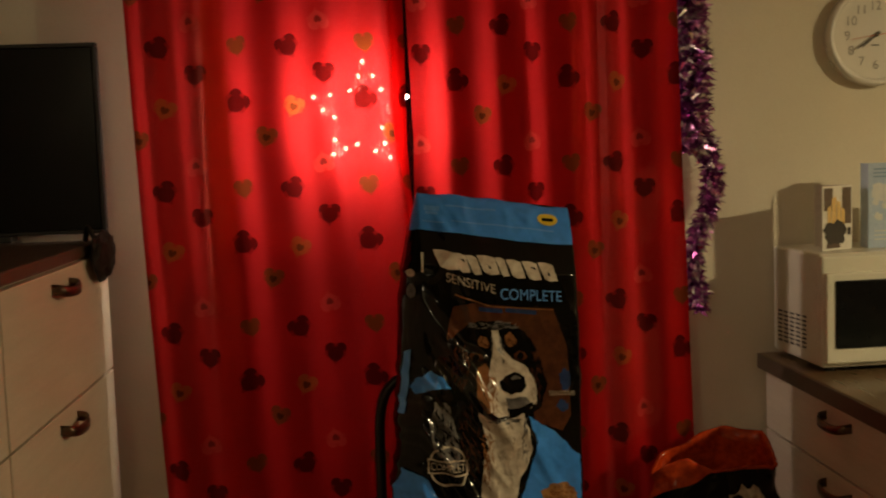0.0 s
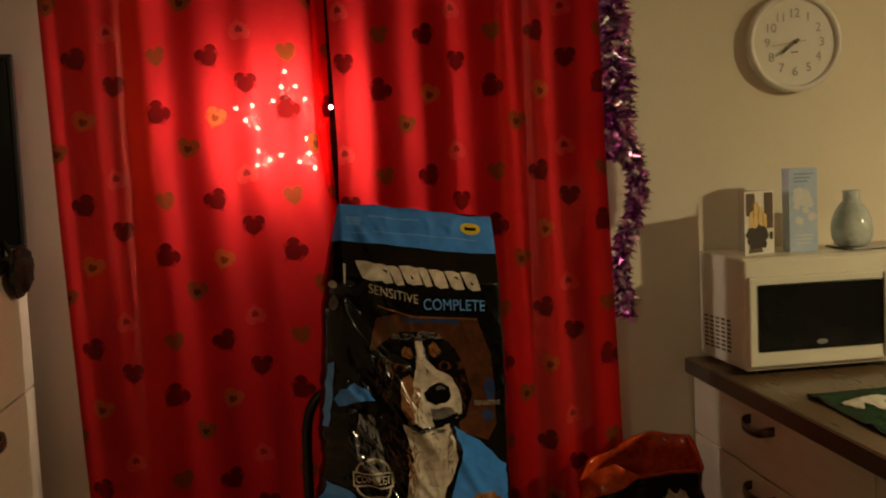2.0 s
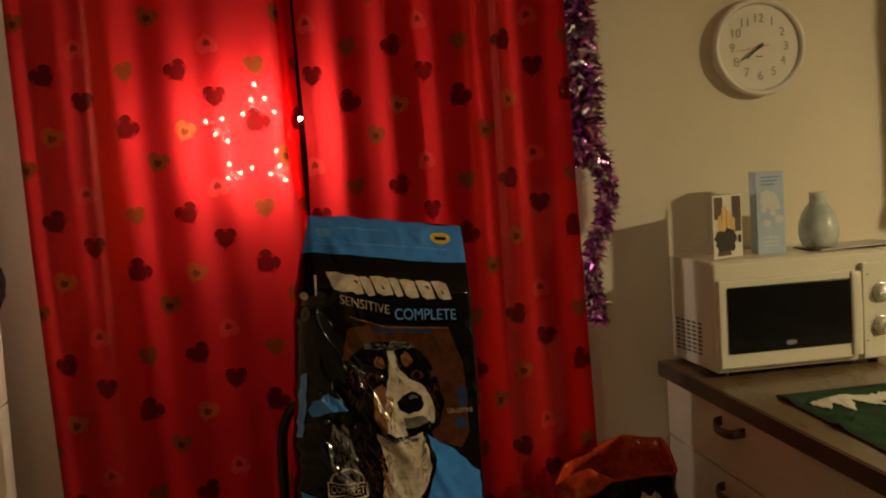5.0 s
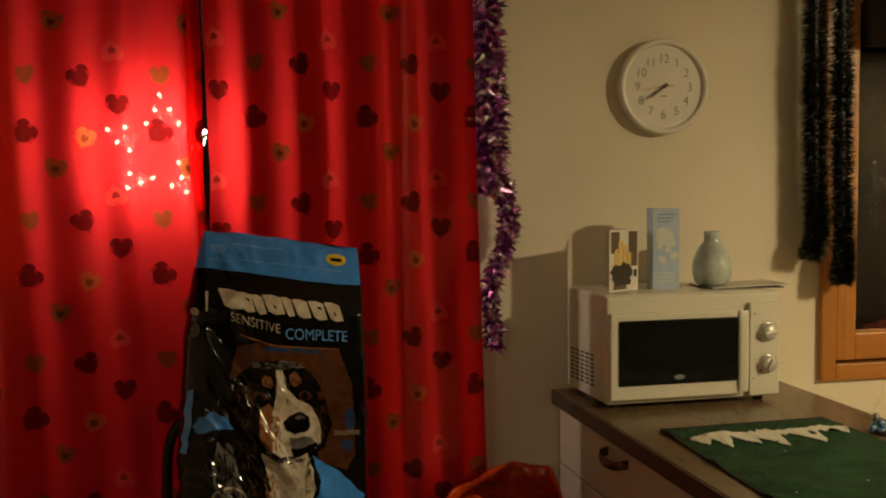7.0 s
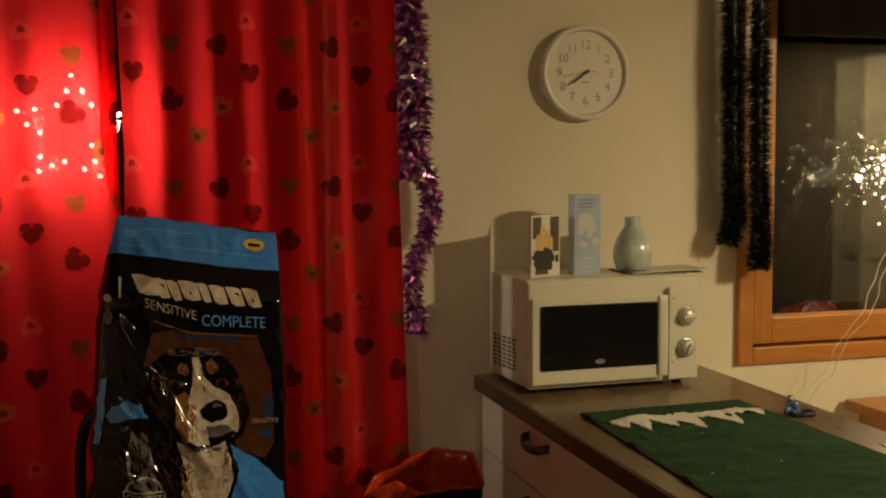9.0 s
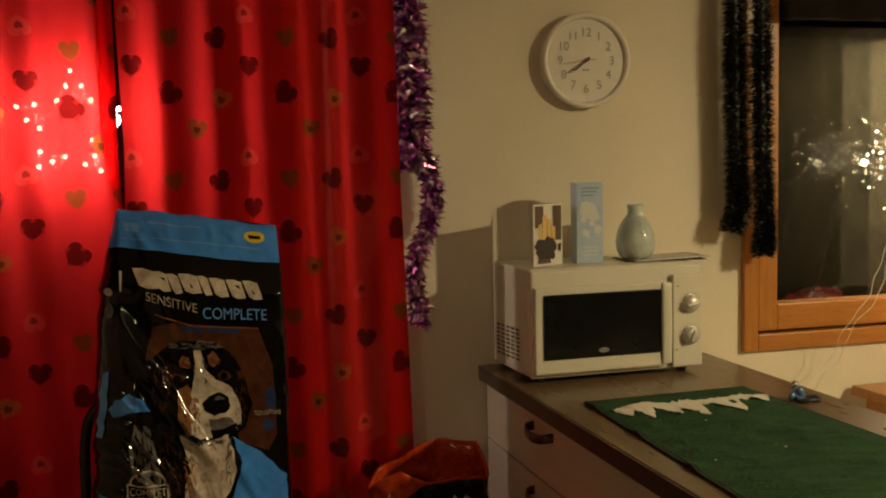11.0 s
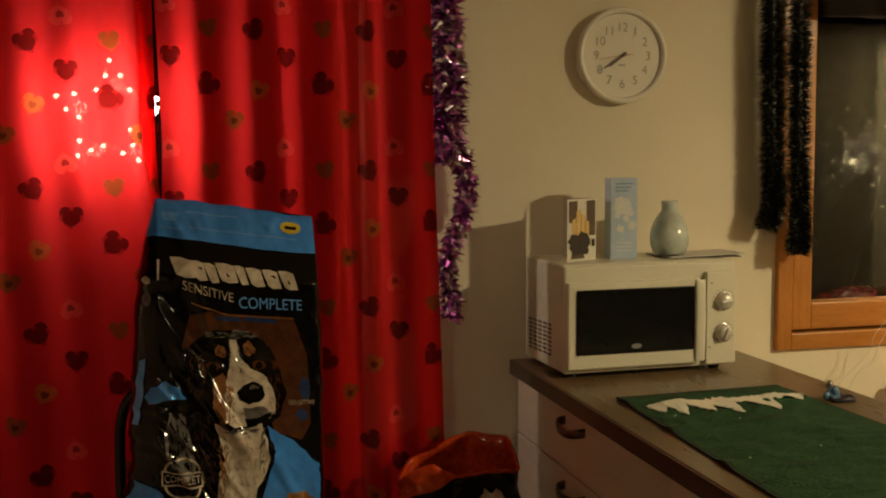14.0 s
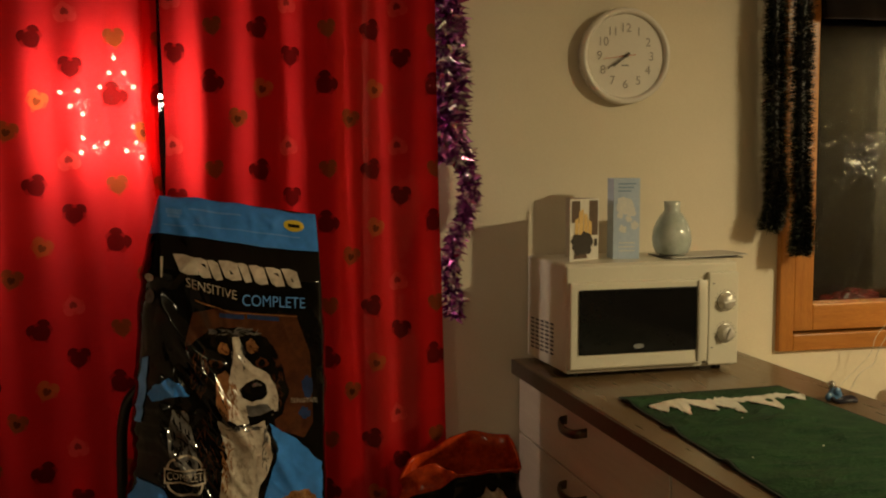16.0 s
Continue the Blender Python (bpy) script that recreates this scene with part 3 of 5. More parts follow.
# turned-back hem along the inner edge of the first curtain
hem_left, hem_right = edge((0, 0.020), (1.35, -0.040), (1.47, -0.060), (2.3, -0.074)), edge((0, 0.034), (1.1, 0.0), (1.35, -0.022), (1.47, -0.028), (1.62, -0.026), (1.8, -0.027), (2.3, -0.04))
hb = bmesh.new()
layer = hb.loops.layers.uv.new("cloth")
for back in (0.0, 0.004):
    rows = [[hb.verts.new((hem_left(z) + (hem_right(z) - hem_left(z)) * q / 6, 2.534 + back + 0.004 * math.sin(q * 0.9 + z * 3), z)) for q in range(7)] for z in [0.05 + 2.24 * k / 40 for k in range(41)]]
    for a, c in zip(rows, rows[1:]):
        for i in range(6):
            f = hb.faces.new((a[i], a[i + 1], c[i + 1], c[i]))
            for l in f.loops:
                l[layer].uv = ((l.vert.co.x + 0.48) / 0.29, (l.vert.co.z - 1.364) / 0.324)
part("hem", hb, curtain_cloth, curtains[0], smooth=True)
rod = thing("curtain_rod", (0, 2.52, 2.32), "plain white curtain rod above the window", "curtain rod")
part("rod", tube([(-0.85, 2.52, 2.315), (0.85, 2.52, 2.315)], 0.014, 14), white_enamel, rod, smooth=True)
for x in (-0.8, 0.8):
    part("bracket", box(x - 0.012, 2.52, 2.30, x + 0.012, D, 2.33, 0.003), white_enamel, rod)

# star of small lights behind the curtain
star = thing("star_light", (-0.137, 2.585, 1.53), "lit star of warm white fairy lights glowing behind the curtain", "star light")
bulb_glow = glow("warm_bulb", (1.0, 0.78, 0.50), 110)
STAR = ((-0.123, 1.657), (-0.155, 1.590), (-0.243, 1.574), (-0.189, 1.526), (-0.205, 1.437), (-0.139, 1.470), (-0.063, 1.434), (-0.082, 1.497), (-0.022, 1.570), (-0.087, 1.586))
corners = [Vector((x, 2.585, z)) for x, z in STAR]
part("frame", tube([*corners], 0.0022, 6, closed=True), cord_white, star, "thin white wire frame")
rng = random.Random(11)
for k in range(10):
    for f in (0.0, 0.5):
        p = corners[k].lerp(corners[(k + 1) % 10], f) + Vector((rng.uniform(-0.006, 0.006), -0.006, rng.uniform(-0.006, 0.006)))
        bm = bmesh.new()
        bmesh.ops.create_icosphere(bm, subdivisions=2, radius=0.0052 if k != 8 else 0.0042)
        bmesh.ops.translate(bm, vec=p, verts=bm.verts)
        part("bulb", bm, bulb_glow, star, smooth=True)
cable = spline([corners[0], (-0.12, 2.60, 1.85), (-0.10, 2.61, 2.31)], 20)
part("cable", tube(cable, 0.0018, 6), cord_white, star)
for k in (0, 2, 4, 6, 8):
    c = corners[k]
    lamp("star_bulb_light", "POINT", (c.x * 0.8 - 0.137 * 0.2, 2.60, c.z * 0.8 + 1.532 * 0.2), 1.8, (1.0, 0.74, 0.60), 0.02)

# ---------------------------------------------------------------- tinsel
rng = random.Random(21)
t = thing("tinsel_garland", (0.68, 2.62, 1.03), "purple and silver tinsel garland hanging beside the curtain", "tinsel")
wide = spline([(0.655, 2.615, 2.30), (0.668, 2.610, 1.816), (0.675, 2.608, 1.61), (0.668, 2.606, 1.43)], 60)
thin = spline([(0.700, 2.605, 1.46), (0.712, 2.603, 1.414), (0.724, 2.602, 1.343), (0.700, 2.602, 1.258), (0.676, 2.603, 1.188), (0.668, 2.604, 1.131), (0.685, 2.604, 1.073), (0.681, 2.604, 1.035)], 60)
part("strand", joined(blades(wide, 0.056, 2600, 1.0, 0.0125, rng, 0.5), blades(thin, 0.036, 1150, 1.0, 0.0115, rng, 0.5)), purple_tinsel, t, "glossy purple and silver foil strips")
part("core", tube(wide, 0.003, 6, tube(thin, 0.002, 6)), purple_tinsel, t)

t = thing("dark_garland", (1.62, 2.61, 1.16), "black-green frosted tinsel garland in two hanging strands", "tinsel")
one = spline([(1.564, 2.606, 2.350), (1.570, 2.606, 1.849), (1.574, 2.606, 1.624), (1.581, 2.606, 1.395), (1.587, 2.606, 1.303), (1.564, 2.606, 1.236)], 80)
two = spline([(1.641, 2.598, 2.350), (1.645, 2.596, 1.851), (1.647, 2.596, 1.624), (1.652, 2.594, 1.395), (1.659, 2.592, 1.240), (1.654, 2.592, 1.168)], 80)
for p in (one, two):
    s = part("strand", blades(p, 0.038, 15000, 1.0, 0.0021, rng, 0.15, 0.2), dark_tinsel, t, "bristly dark strand with frosted tips")
    part("core", tube(p, 0.013, 8), black_plastic, s)

# ---------------------------------------------------------------- wall clock
CX, CZ, CR = 1.159, 1.693, 0.125
clock = thing("wall_clock", (CX, D, CZ), "round white wall clock with black numerals and hands", "clock")
part("case", lathe([(CR * 0.93, 0.0), (CR, 0.008), (CR, 0.028), (CR * 0.985, 0.035), (CR * 0.94, 0.038), (CR * 0.89, 0.035), (CR * 0.868, 0.029), (CR * 0.866, 0.008)], (CX, D, CZ), "Y", 72), clock_rim, clock, "glossy white plastic rim", True)
part("dial", lathe([(CR * 0.864, 0.010), (CR * 0.864, 0.026)], (CX, D, CZ), "Y", 64), dial_white, clock)
for k in range(12):
    a = math.radians(30 * (k + 1))
    bm = lettering(str(k + 1), 0.023)
    x, z = CX + 0.073 * math.sin(a), CZ + 0.073 * math.cos(a) - 0.0105
    part("numeral", bend(bm, lambda u, v: Vector((x + u, D - 0.0272, z + v))), numeral_ink, clock)


def hand(angle, length, tail, width, depth, material, name):
    a = math.radians(angle)
    way, side = Vector((math.sin(a), 0, math.cos(a))), Vector((math.cos(a), 0, -math.sin(a)))
    bm = bmesh.new()
    base = Vector((CX, D - depth, CZ))
    ring = [base - way * tail - side * width, base - way * tail + side * width, base + way * length + side * width * 0.45, base + way * length - side * width * 0.45]
    low = [bm.verts.new(p) for p in ring]
    top = [bm.verts.new(p + Vector((0, -0.0012, 0))) for p in ring]
    bm.faces.new(low)
    bm.faces.new(top[::-1])
    for k in range(4):
        bm.faces.new((low[k], top[k], top[(k + 1) % 4], low[(k + 1) % 4]))
    part(name, bm, material, clock)


hand(231, 0.045, 0.012, 0.0034, 0.029, ink, "hour_hand")
hand(237, 0.062, 0.012, 0.0026, 0.0315, ink, "minute_hand")
hand(262, 0.066, 0.026, 0.0009, 0.034, orange_ink, "second_hand")
part("hub", lathe([(0.0045, 0.026), (0.0045, 0.036), (0.002, 0.038)], (CX, D, CZ), "Y", 16), ink, clock)
for k in range(5):
    part("brand_bar", box(CX - 0.010 + k * 0.004, D - 0.0272, CZ - 0.026, CX - 0.0075 + k * 0.004, D - 0.0262, CZ - 0.023), grey_mark, clock)

# ---------------------------------------------------------------- peninsula
XA, XB = 0.857, 1.491
top = thing("worktop", (1.17, 1.5, 0.86), "dark brown laminate worktop of the kitchen peninsula", "worktop")
part("slab", box(XA + 0.004, 0.35, 0.862, XB - 0.004, D - 0.001, 0.900, 0.006, seg=3), worktop_top, top)
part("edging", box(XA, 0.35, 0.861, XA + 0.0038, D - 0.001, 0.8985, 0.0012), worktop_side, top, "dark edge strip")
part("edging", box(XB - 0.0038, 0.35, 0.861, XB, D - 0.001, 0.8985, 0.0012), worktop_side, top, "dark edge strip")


def cup_handle(x, y, z, facing, parent, width=0.125, material=bronze):
    """A bow handle on a drawer front whose outside looks to facing (-1 or 1 in x)."""
    pts = [(x + facing * d, y + w * width / 2, z + h) for w, d, h in ((-1, 0.0, 0.006), (-0.96, 0.016, 0.004), (-0.75, 0.026, 0.0), (-0.3, 0.030, -0.003), (0.3, 0.030, -0.003), (0.75, 0.026, 0.0), (0.96, 0.016, 0.004), (1, 0.0, 0.006))]
    bm = bmesh.new()
    path = spline(pts, 30)
    rings = []
    for p in path:
        rings.append([bm.verts.new(p + Vector((facing * dx, 0, dz))) for dx, dz in ((-0.002, -0.011), (0.003, -0.010), (0.004, 0.0), (0.002, 0.010), (-0.003, 0.009), (-0.003, 0.0))])
    for a, c in zip(rings, rings[1:]):
        for k in range(6):
            bm.faces.new((a[k], a[(k + 1) % 6], c[(k + 1) % 6], c[k]))
    bm.faces.new(rings[0])
    bm.faces.new(rings[-1][::-1])
    bmesh.ops.recalc_face_normals(bm, faces=bm.faces)
    return part("handle", bm, material, parent, "dark bronze bow handle", True)


def drawer_unit(y0, y1, x_front, x_back, facing, z_top, splits, label, handle_at, material=pale_wood_flat, group="kitchen drawer units"):
    u = thing("drawer_unit", ((x_front + x_back) / 2, (y0 + y1) / 2, 0.0), label, "cabinet", group)
    inner = x_front - facing * 0.021
    part("carcass", box(inner, y0 + 0.001, 0.09, x_back, y1 - 0.001, z_top, 0.001), material, u)
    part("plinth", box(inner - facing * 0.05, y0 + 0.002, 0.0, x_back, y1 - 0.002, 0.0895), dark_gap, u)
    zs = [z_top - 0.002, *splits]
    for hi, lo in zip(zs, zs[1:]):
        front = part("drawer_front", box(x_front, y0 + 0.003, lo + 0.0025, x_front - facing * 0.0195, y1 - 0.003, hi - 0.0025, 0.002), material, u)
        cup_handle(x_front, handle_at, hi - 0.040, facing, front)
    return u


for y0, y1 in ((1.77, 2.668), (0.90, 1.769), (0.40, 0.899)):
    drawer_unit(y0, y1, XA + 0.020, XB - 0.03, -1, 0.8605, [0.705, 0.40, 0.10], "pale whitewashed wood drawer unit under the dark worktop", (y0 + y1) / 2 + 0.025)

# ---------------------------------------------------------------- microwave
MX, MY, MZ, MYAW, MW, MH, MD = 0.9012, 2.380, 0.912, 0.0283, 0.455, 0.256, 0.278
turn = pose(MX, MY, MZ, 0, 0, math.degrees(MYAW))
mw = thing("microwave_oven", (MX + MW / 2, MY + MD / 2, 0.9), "white microwave oven with black door glass and two dials", "microwave")


def mbox(x0, y0, z0, x1, y1, z1, bevel=0.0, seg=2):
    return box(x0, y0, z0, x1, y1, z1, bevel, turn=turn, seg=seg)


part("body", mbox(0.002, 0.022, 0.0, MW - 0.002, MD, MH + 0.007, 0.009, 4), white_enamel, mw)
fascia = part("front_frame", mbox(0, 0.004, 0.0005, MW, 0.0215, MH + 0.004, 0.008, 4), cream_plastic, mw)
door = part("door", mbox(0.004, -0.012, 0.012, 0.352, 0.0035, 0.222, 0.006, 3), cream_plastic, mw)
part("door_window", mbox(0.026, -0.0150, 0.048, 0.335, -0.0125, 0.204, 0.003), black_glass, door, "black perforated door glass")
part("badge", bend(flat(oval(0.181, 0.064, 0.014, 0.006), 1), lambda u, v: turn @ Vector((u, -0.0155, v))), grey_mark, door)
hb = bmesh.new()
hr = []
for k in range(25):
    f = k / 24
    z = 0.018 + f * 0.200
    out = 0.006 * math.sin(math.pi * f) ** 0.5 + 0.002
    hr.append([hb.verts.new(turn @ Vector((x, -0.012 - out * d, z))) for x, d in ((0.338, 0.0), (0.338 - 0.004 * math.sin(math.pi * f), 0.7), (0.344, 1.0), (0.358, 1.0), (0.3635, 0.8), (0.366, 0.0))])
for a, c in zip(hr, hr[1:]):
    for k in range(5):
        hb.faces.new((a[k], a[k + 1], c[k + 1], c[k]))
bmesh.ops.recalc_face_normals(hb, faces=hb.faces)
part("door_handle", hb, cream_plastic, door, "moulded white pull handle", True)
panel = part("control_panel", mbox(0.370, -0.010, 0.006, 0.452, 0.0035, 0.236, 0.004, 3), cream_plastic, mw)
for kz in (0.163, 0.084):
    c = turn @ Vector((0.4165, -0.010, kz))
    knob = part("knob", lathe([(0.0225, 0.0), (0.0225, 0.004), (0.0185, 0.008), (0.0175, 0.016), (0.0155, 0.0185)], c, "Y", 32), silver_plastic, panel, "silver rotary dial", True)
    part("ring", lathe([(0.0245, 0.0), (0.0245, 0.002), (0.0228, 0.003)], c, "Y", 32), chrome, panel, "silver ring", True)
    part("grip", box(-0.0032, -0.023, -0.0155, 0.0032, -0.014, 0.0155, 0.002, turn=Matrix.Translation(c) @ pose(0, 0, 0, 0, 80 if kz > 0.1 else 20, 0)), silver_plastic, panel)
    for k in range(14):
        a = math.radians(-130 + k * 20)
        p = turn @ Vector((0.4165 + 0.029 * math.sin(a), -0.0104, kz + 0.029 * math.cos(a)))
        part("tick", box(p.x - 0.0011, p.y - 0.0004, p.z - 0.0011, p.x + 0.0011, p.y + 0.0004, p.z + 0.0011), grey_mark, panel)
for ux, uz in ((0.383, 0.208), (0.380, 0.049)):
    p = turn @ Vector((ux, -0.0104, uz))
    part("mark", box(p.x - 0.003, p.y - 0.0004, p.z - 0.0015, p.x + 0.003, p.y + 0.0004, p.z + 0.0015), grey_mark, panel)
for c in range(5):
    for r in range(8):
        z = 0.030 + r * 0.0105 + c * 0.001
        y = 0.235 - c * 0.034
        part("vent_slot", mbox(0.0005, y - 0.010, z - 0.0022, 0.0035, y + 0.010, z + 0.0022), black_plastic, mw)
for x in (0.035, MW - 0.035):
    for y in (0.04, MD - 0.04):
        p = turn @ Vector((x, y, 0))
        part("foot", lathe([(0.012, 0.900), (0.014, 0.9125)], (p.x, p.y, 0), "Z", 16), black_plastic, mw)
part("power_cord", tube(spline([turn @ Vector((MW - 0.004, MD - 0.01, 0.055)), turn @ Vector((MW + 0.010, MD + 0.004, 0.03)), turn @ Vector((MW + 0.009, MD + 0.002, -0.007)), turn @ Vector((MW - 0.05, MD + 0.008, -0.008))], 16), 0.003, 8), black_plastic, mw)
MTOP = MZ + MH + 0.007

# ---------------------------------------------------------------- on the microwave
card = thing("greeting_card", (0.985, 2.49, MTOP), "folded greeting card with a candle photograph, standing open", "card")
hinge = Vector((1.034, 2.515, MTOP))


def leaf(end, h):
    bm = bmesh.new()
    d = (end - hinge)
    n = Vector((d.y, -d.x, 0)).normalized() * 0.0008
    pts = [hinge, hinge + d, hinge + d + Vector((0, 0, h)), hinge + Vector((0, 0, h))]
    a, c = [bm.verts.new(p + n) for p in pts], [bm.verts.new(p - n) for p in pts]
    bm.faces.new(a)
    bm.faces.new(c[::-1])
    for k in range(4):
        bm.faces.new((a[k], c[k], c[(k + 1) % 4], a[(k + 1) % 4]))
    return bm


end = Vector((0.940, 2.468, MTOP))
front_leaf = part("front_leaf", leaf(end, 0.152), card_white, card)
part("back_leaf", leaf(Vector((0.975, 2.590, MTOP)), 0.152), card_white, card)
d = (hinge - end)
nrm = Vector((d.y, -d.x, 0)).normalized()


def on_card(u, v):
    return end + d * u + nrm * 0.0018 + Vector((0, 0, v * 0.152))


for name, pts, mat in (("print", [(0.05, 0.62), (0.34, 0.62), (0.34, 0.97), (0.05, 0.97)], card_brown), ("print", [(0.66, 0.40), (0.96, 0.40), (0.96, 0.97), (0.66, 0.97)], card_brown), ("print", [(0.16, 0.40), (0.28, 0.40), (0.28, 0.70), (0.16, 0.66)], card_gold), ("print", [(0.30, 0.38), (0.45, 0.38), (0.45, 0.84), (0.30, 0.80)], card_gold), ("print", [(0.47, 0.38), (0.60, 0.38), (0.60, 0.74), (0.47, 0.77)], card_gold), ("print", [(0.62, 0.40), (0.74, 0.40), (0.74, 0.62), (0.62, 0.66)], card_gold), ("print", oval(0.40, 0.26, 0.36, 0.19, 0, 22, 0.4, 5), card_dark), ("print", [(0.12, 0.03), (0.6, 0.03), (0.55, 0.12), (0.15, 0.12)], card_brown)):
    off = {"card_brown_print": 0, "card_gold_print": 1, "card_dark_print": 2}[mat.name]
    part(name, bend(flat(pts, 1), lambda u, v: on_card(u, v) + nrm * 0.0004 * off), mat, front_leaf)
part("print", bend(flat([(0.83, 0.22), (0.93, 0.22), (0.93, 0.34), (0.83, 0.34)], 1), lambda u, v: on_card(u, v) + nrm * 0.001), card_dark, front_leaf)

carton = thing("blue_carton", (1.10, 2.49, MTOP), "tall pale blue cardboard box printed with white flowers", "box")
ct = pose(1.066, 2.496, MTOP, 0, 0, -5)
cbody = part("body", box(0, 0, 0, 0.069, 0.05, 0.202, 0.0012, turn=ct), carton_blue, carton)
for k, (u, v, r) in enumerate(((0.028, 0.135, 0.020), (0.046, 0.118, 0.012), (0.024, 0.075, 0.009), (0.055, 0.085, 0.010), (0.040, 0.100, 0.008), (0.018, 0.110, 0.008))):
    part("flower_print", bend(flat(oval(u, v, r, r * 1.1, 0.3, 18, 0.5, k), 1), lambda a, c: ct @ Vector((a, -0.0006 - 0.0002 * (k % 3), c))), carton_white, cbody)
for k in range(3):
    part("text_bar", bend(flat([(0.012, 0.190 - k * 0.009), (0.058 - 0.006 * k, 0.190 - k * 0.009), (0.058 - 0.006 * k, 0.1865 - k * 0.009), (0.012, 0.1865 - k * 0.009)], 1), lambda a, c: ct @ Vector((a, -0.0008, c))), carton_text, cbody)
    part("text_bar", bend(flat([(0.014, 0.042 - k * 0.010), (0.056, 0.042 - k * 0.010), (0.056, 0.039 - k * 0.010), (0.014, 0.039 - k * 0.010)], 1), lambda a, c: ct @ Vector((a, -0.0008, c))), carton_white, cbody)

leaflet = thing("leaflet", (1.27, 2.51, MTOP), "thin grey folded leaflet lying on the microwave", "leaflet")
for k, (dz, dx) in enumerate(((0.0, 0.0), (0.0035, 0.012))):
    part("sheet", box(-0.105, -0.062, 0, 0.105, 0.062, 0.0025, 0.0008, turn=pose(1.300 + dx, 2.515, MTOP + 0.0005 + dz, 0, -1.2 * k, -6 + 7 * k)), card_dark if k == 0 else paper_grey, leaflet)

vase = thing("vase", (1.232, 2.51, MTOP + 0.0075), "small blue-grey glazed ceramic bottle vase", "vase")
vb = lathe([(0.034, 0.0), (0.041, 0.004), (0.0475, 0.020), (0.050, 0.040), (0.047, 0.062), (0.039, 0.084), (0.029, 0.100), (0.0215, 0.108), (0.0200, 0.112), (0.0195, 0.124), (0.0205, 0.134), (0.0190, 0.135), (0.0170, 0.124), (0.0175, 0.110), (0.025, 0.100)], (1.232, 2.51, MTOP + 0.0075), "Z", 48)
for v in vb.verts:
    v.co += Vector((noise.noise(v.co * 18), noise.noise(v.co * 18 + Vector((5, 0, 0))), 0)) * 0.0022
part("body", vb, vase_glaze, vase, smooth=True)

# ---------------------------------------------------------------- on the worktop
runner = thing("table_runner", (1.15, 1.6, 0.90), "green felt table runner with a white lace mountain strip", "table runner")


def cloth_z(x, y):
    f = (2.165 - y) / 0.665
    l, r = 0.947 - 0.030 * f, 1.348 + 0.014 * f
    flat_edge = min(1.0, 0.12 + 6 * max(0.0, min(x - l, r - x, 2.165 - y)) / 0.4)
    return 0.9035 + flat_edge * cloth_wrinkle(x, y)


def cloth_wrinkle(x, y):
    return 0.0085 * max(0, noise.noise(Vector((x * 7 + y * 5, y * 14, 2)))) + 0.0060 * (1 - abs(noise.noise(Vector((x * 8 + y * 4, y * 19 - x * 6, 5)))) * 1.6) ** 3 * max(0, 0.5 + noise.noise(Vector((x * 5, y * 5, 11)))) + 0.0012 * (1 + noise.noise(Vector((x * 25, y * 25, 7))))


RY1, RY0 = 2.165, 0.95


def cloth_x(s, y):
    f = (RY1 - y) / (RY1 - 1.50)
    l, r = 0.947 - 0.030 * f, 1.348 + 0.014 * f
    return l + (r - l) * s


def runner_patch(s0, s1, y0, y1, nx, ny, lift):
    bm = bmesh.new()
    rows = []
    for j in range(ny + 1):
        y = y0 + (y1 - y0) * j / ny
        rows.append([])
        for i in range(nx + 1):
            s = s0 + (s1 - s0) * i / nx
            x = cloth_x(s, y)
            yy = y + 0.022 * s
            curl = 0.007 * max(0, math.sin(yy * 27.0 + 1.2)) ** 6 * max(0, 1 - abs(s) * 14)
            rows[-1].append(bm.verts.new((x, yy, cloth_z(x, yy) + lift + curl)))
    for a, c in zip(rows, rows[1:]):
        for i in range(nx):
            bm.faces.new((a[i], a[i + 1], c[i + 1], c[i]))
    r = bmesh.ops.extrude_face_region(bm, geom=bm.faces[:])
    for v in [g for g in r["geom"] if isinstance(g, bmesh.types.BMVert)]:
        v.co.z = max(v.co.z - 0.0030, 0.9004)
    bmesh.ops.recalc_face_normals(bm, faces=bm.faces)
    return bm


part("cloth", runner_patch(0.004, 0.996, RY0, RY1 - 0.008, 90, 240, 0), felt, runner, "dark green felt", True)
part("hem", runner_patch(-0.010, 0.0035, RY0, RY1 - 0.008, 2, 160, 0.0003), felt_hem, runner, smooth=True)
part("hem", runner_patch(0.9965, 1.006, RY0, RY1 - 0.008, 2, 120, 0.0003), felt_hem, runner, smooth=True)
part("hem", runner_patch(-0.010, 1.006, RY1 - 0.0075, RY1, 50, 2, 0.0003), felt_hem, runner, smooth=True)
rng = random.Random(9)
# lace points: place across the cloth, length, width
TEETH = [(0.11, 0.030, 0.07), (0.21, 0.048, 0.09), (0.35, 0.052, 0.10), (0.40, 0.020, 0.05), (0.48, 0.072, 0.11), (0.57, 0.018, 0.06), (0.71, 0.062, 0.12), (0.80, 0.022, 0.07), (0.91, 0.034, 0.08)]
upper, lower = [], []
for k in range(91):
    s = 0.05 + 0.935 * k / 90
    drop = max(deep * max(0, 1 - abs(s - at) / (wide * (1.0 if s < at else 0.55))) ** 0.8 for at, deep, wide in TEETH)
    upper.append((s, 2.068 - 0.006 * math.sin(s * 21) + rng.uniform(-0.006, 0.006)))
    lower.append((s, 2.046 - 1.55 * drop + rng.uniform(-0.006, 0.006)))
lb = bmesh.new()
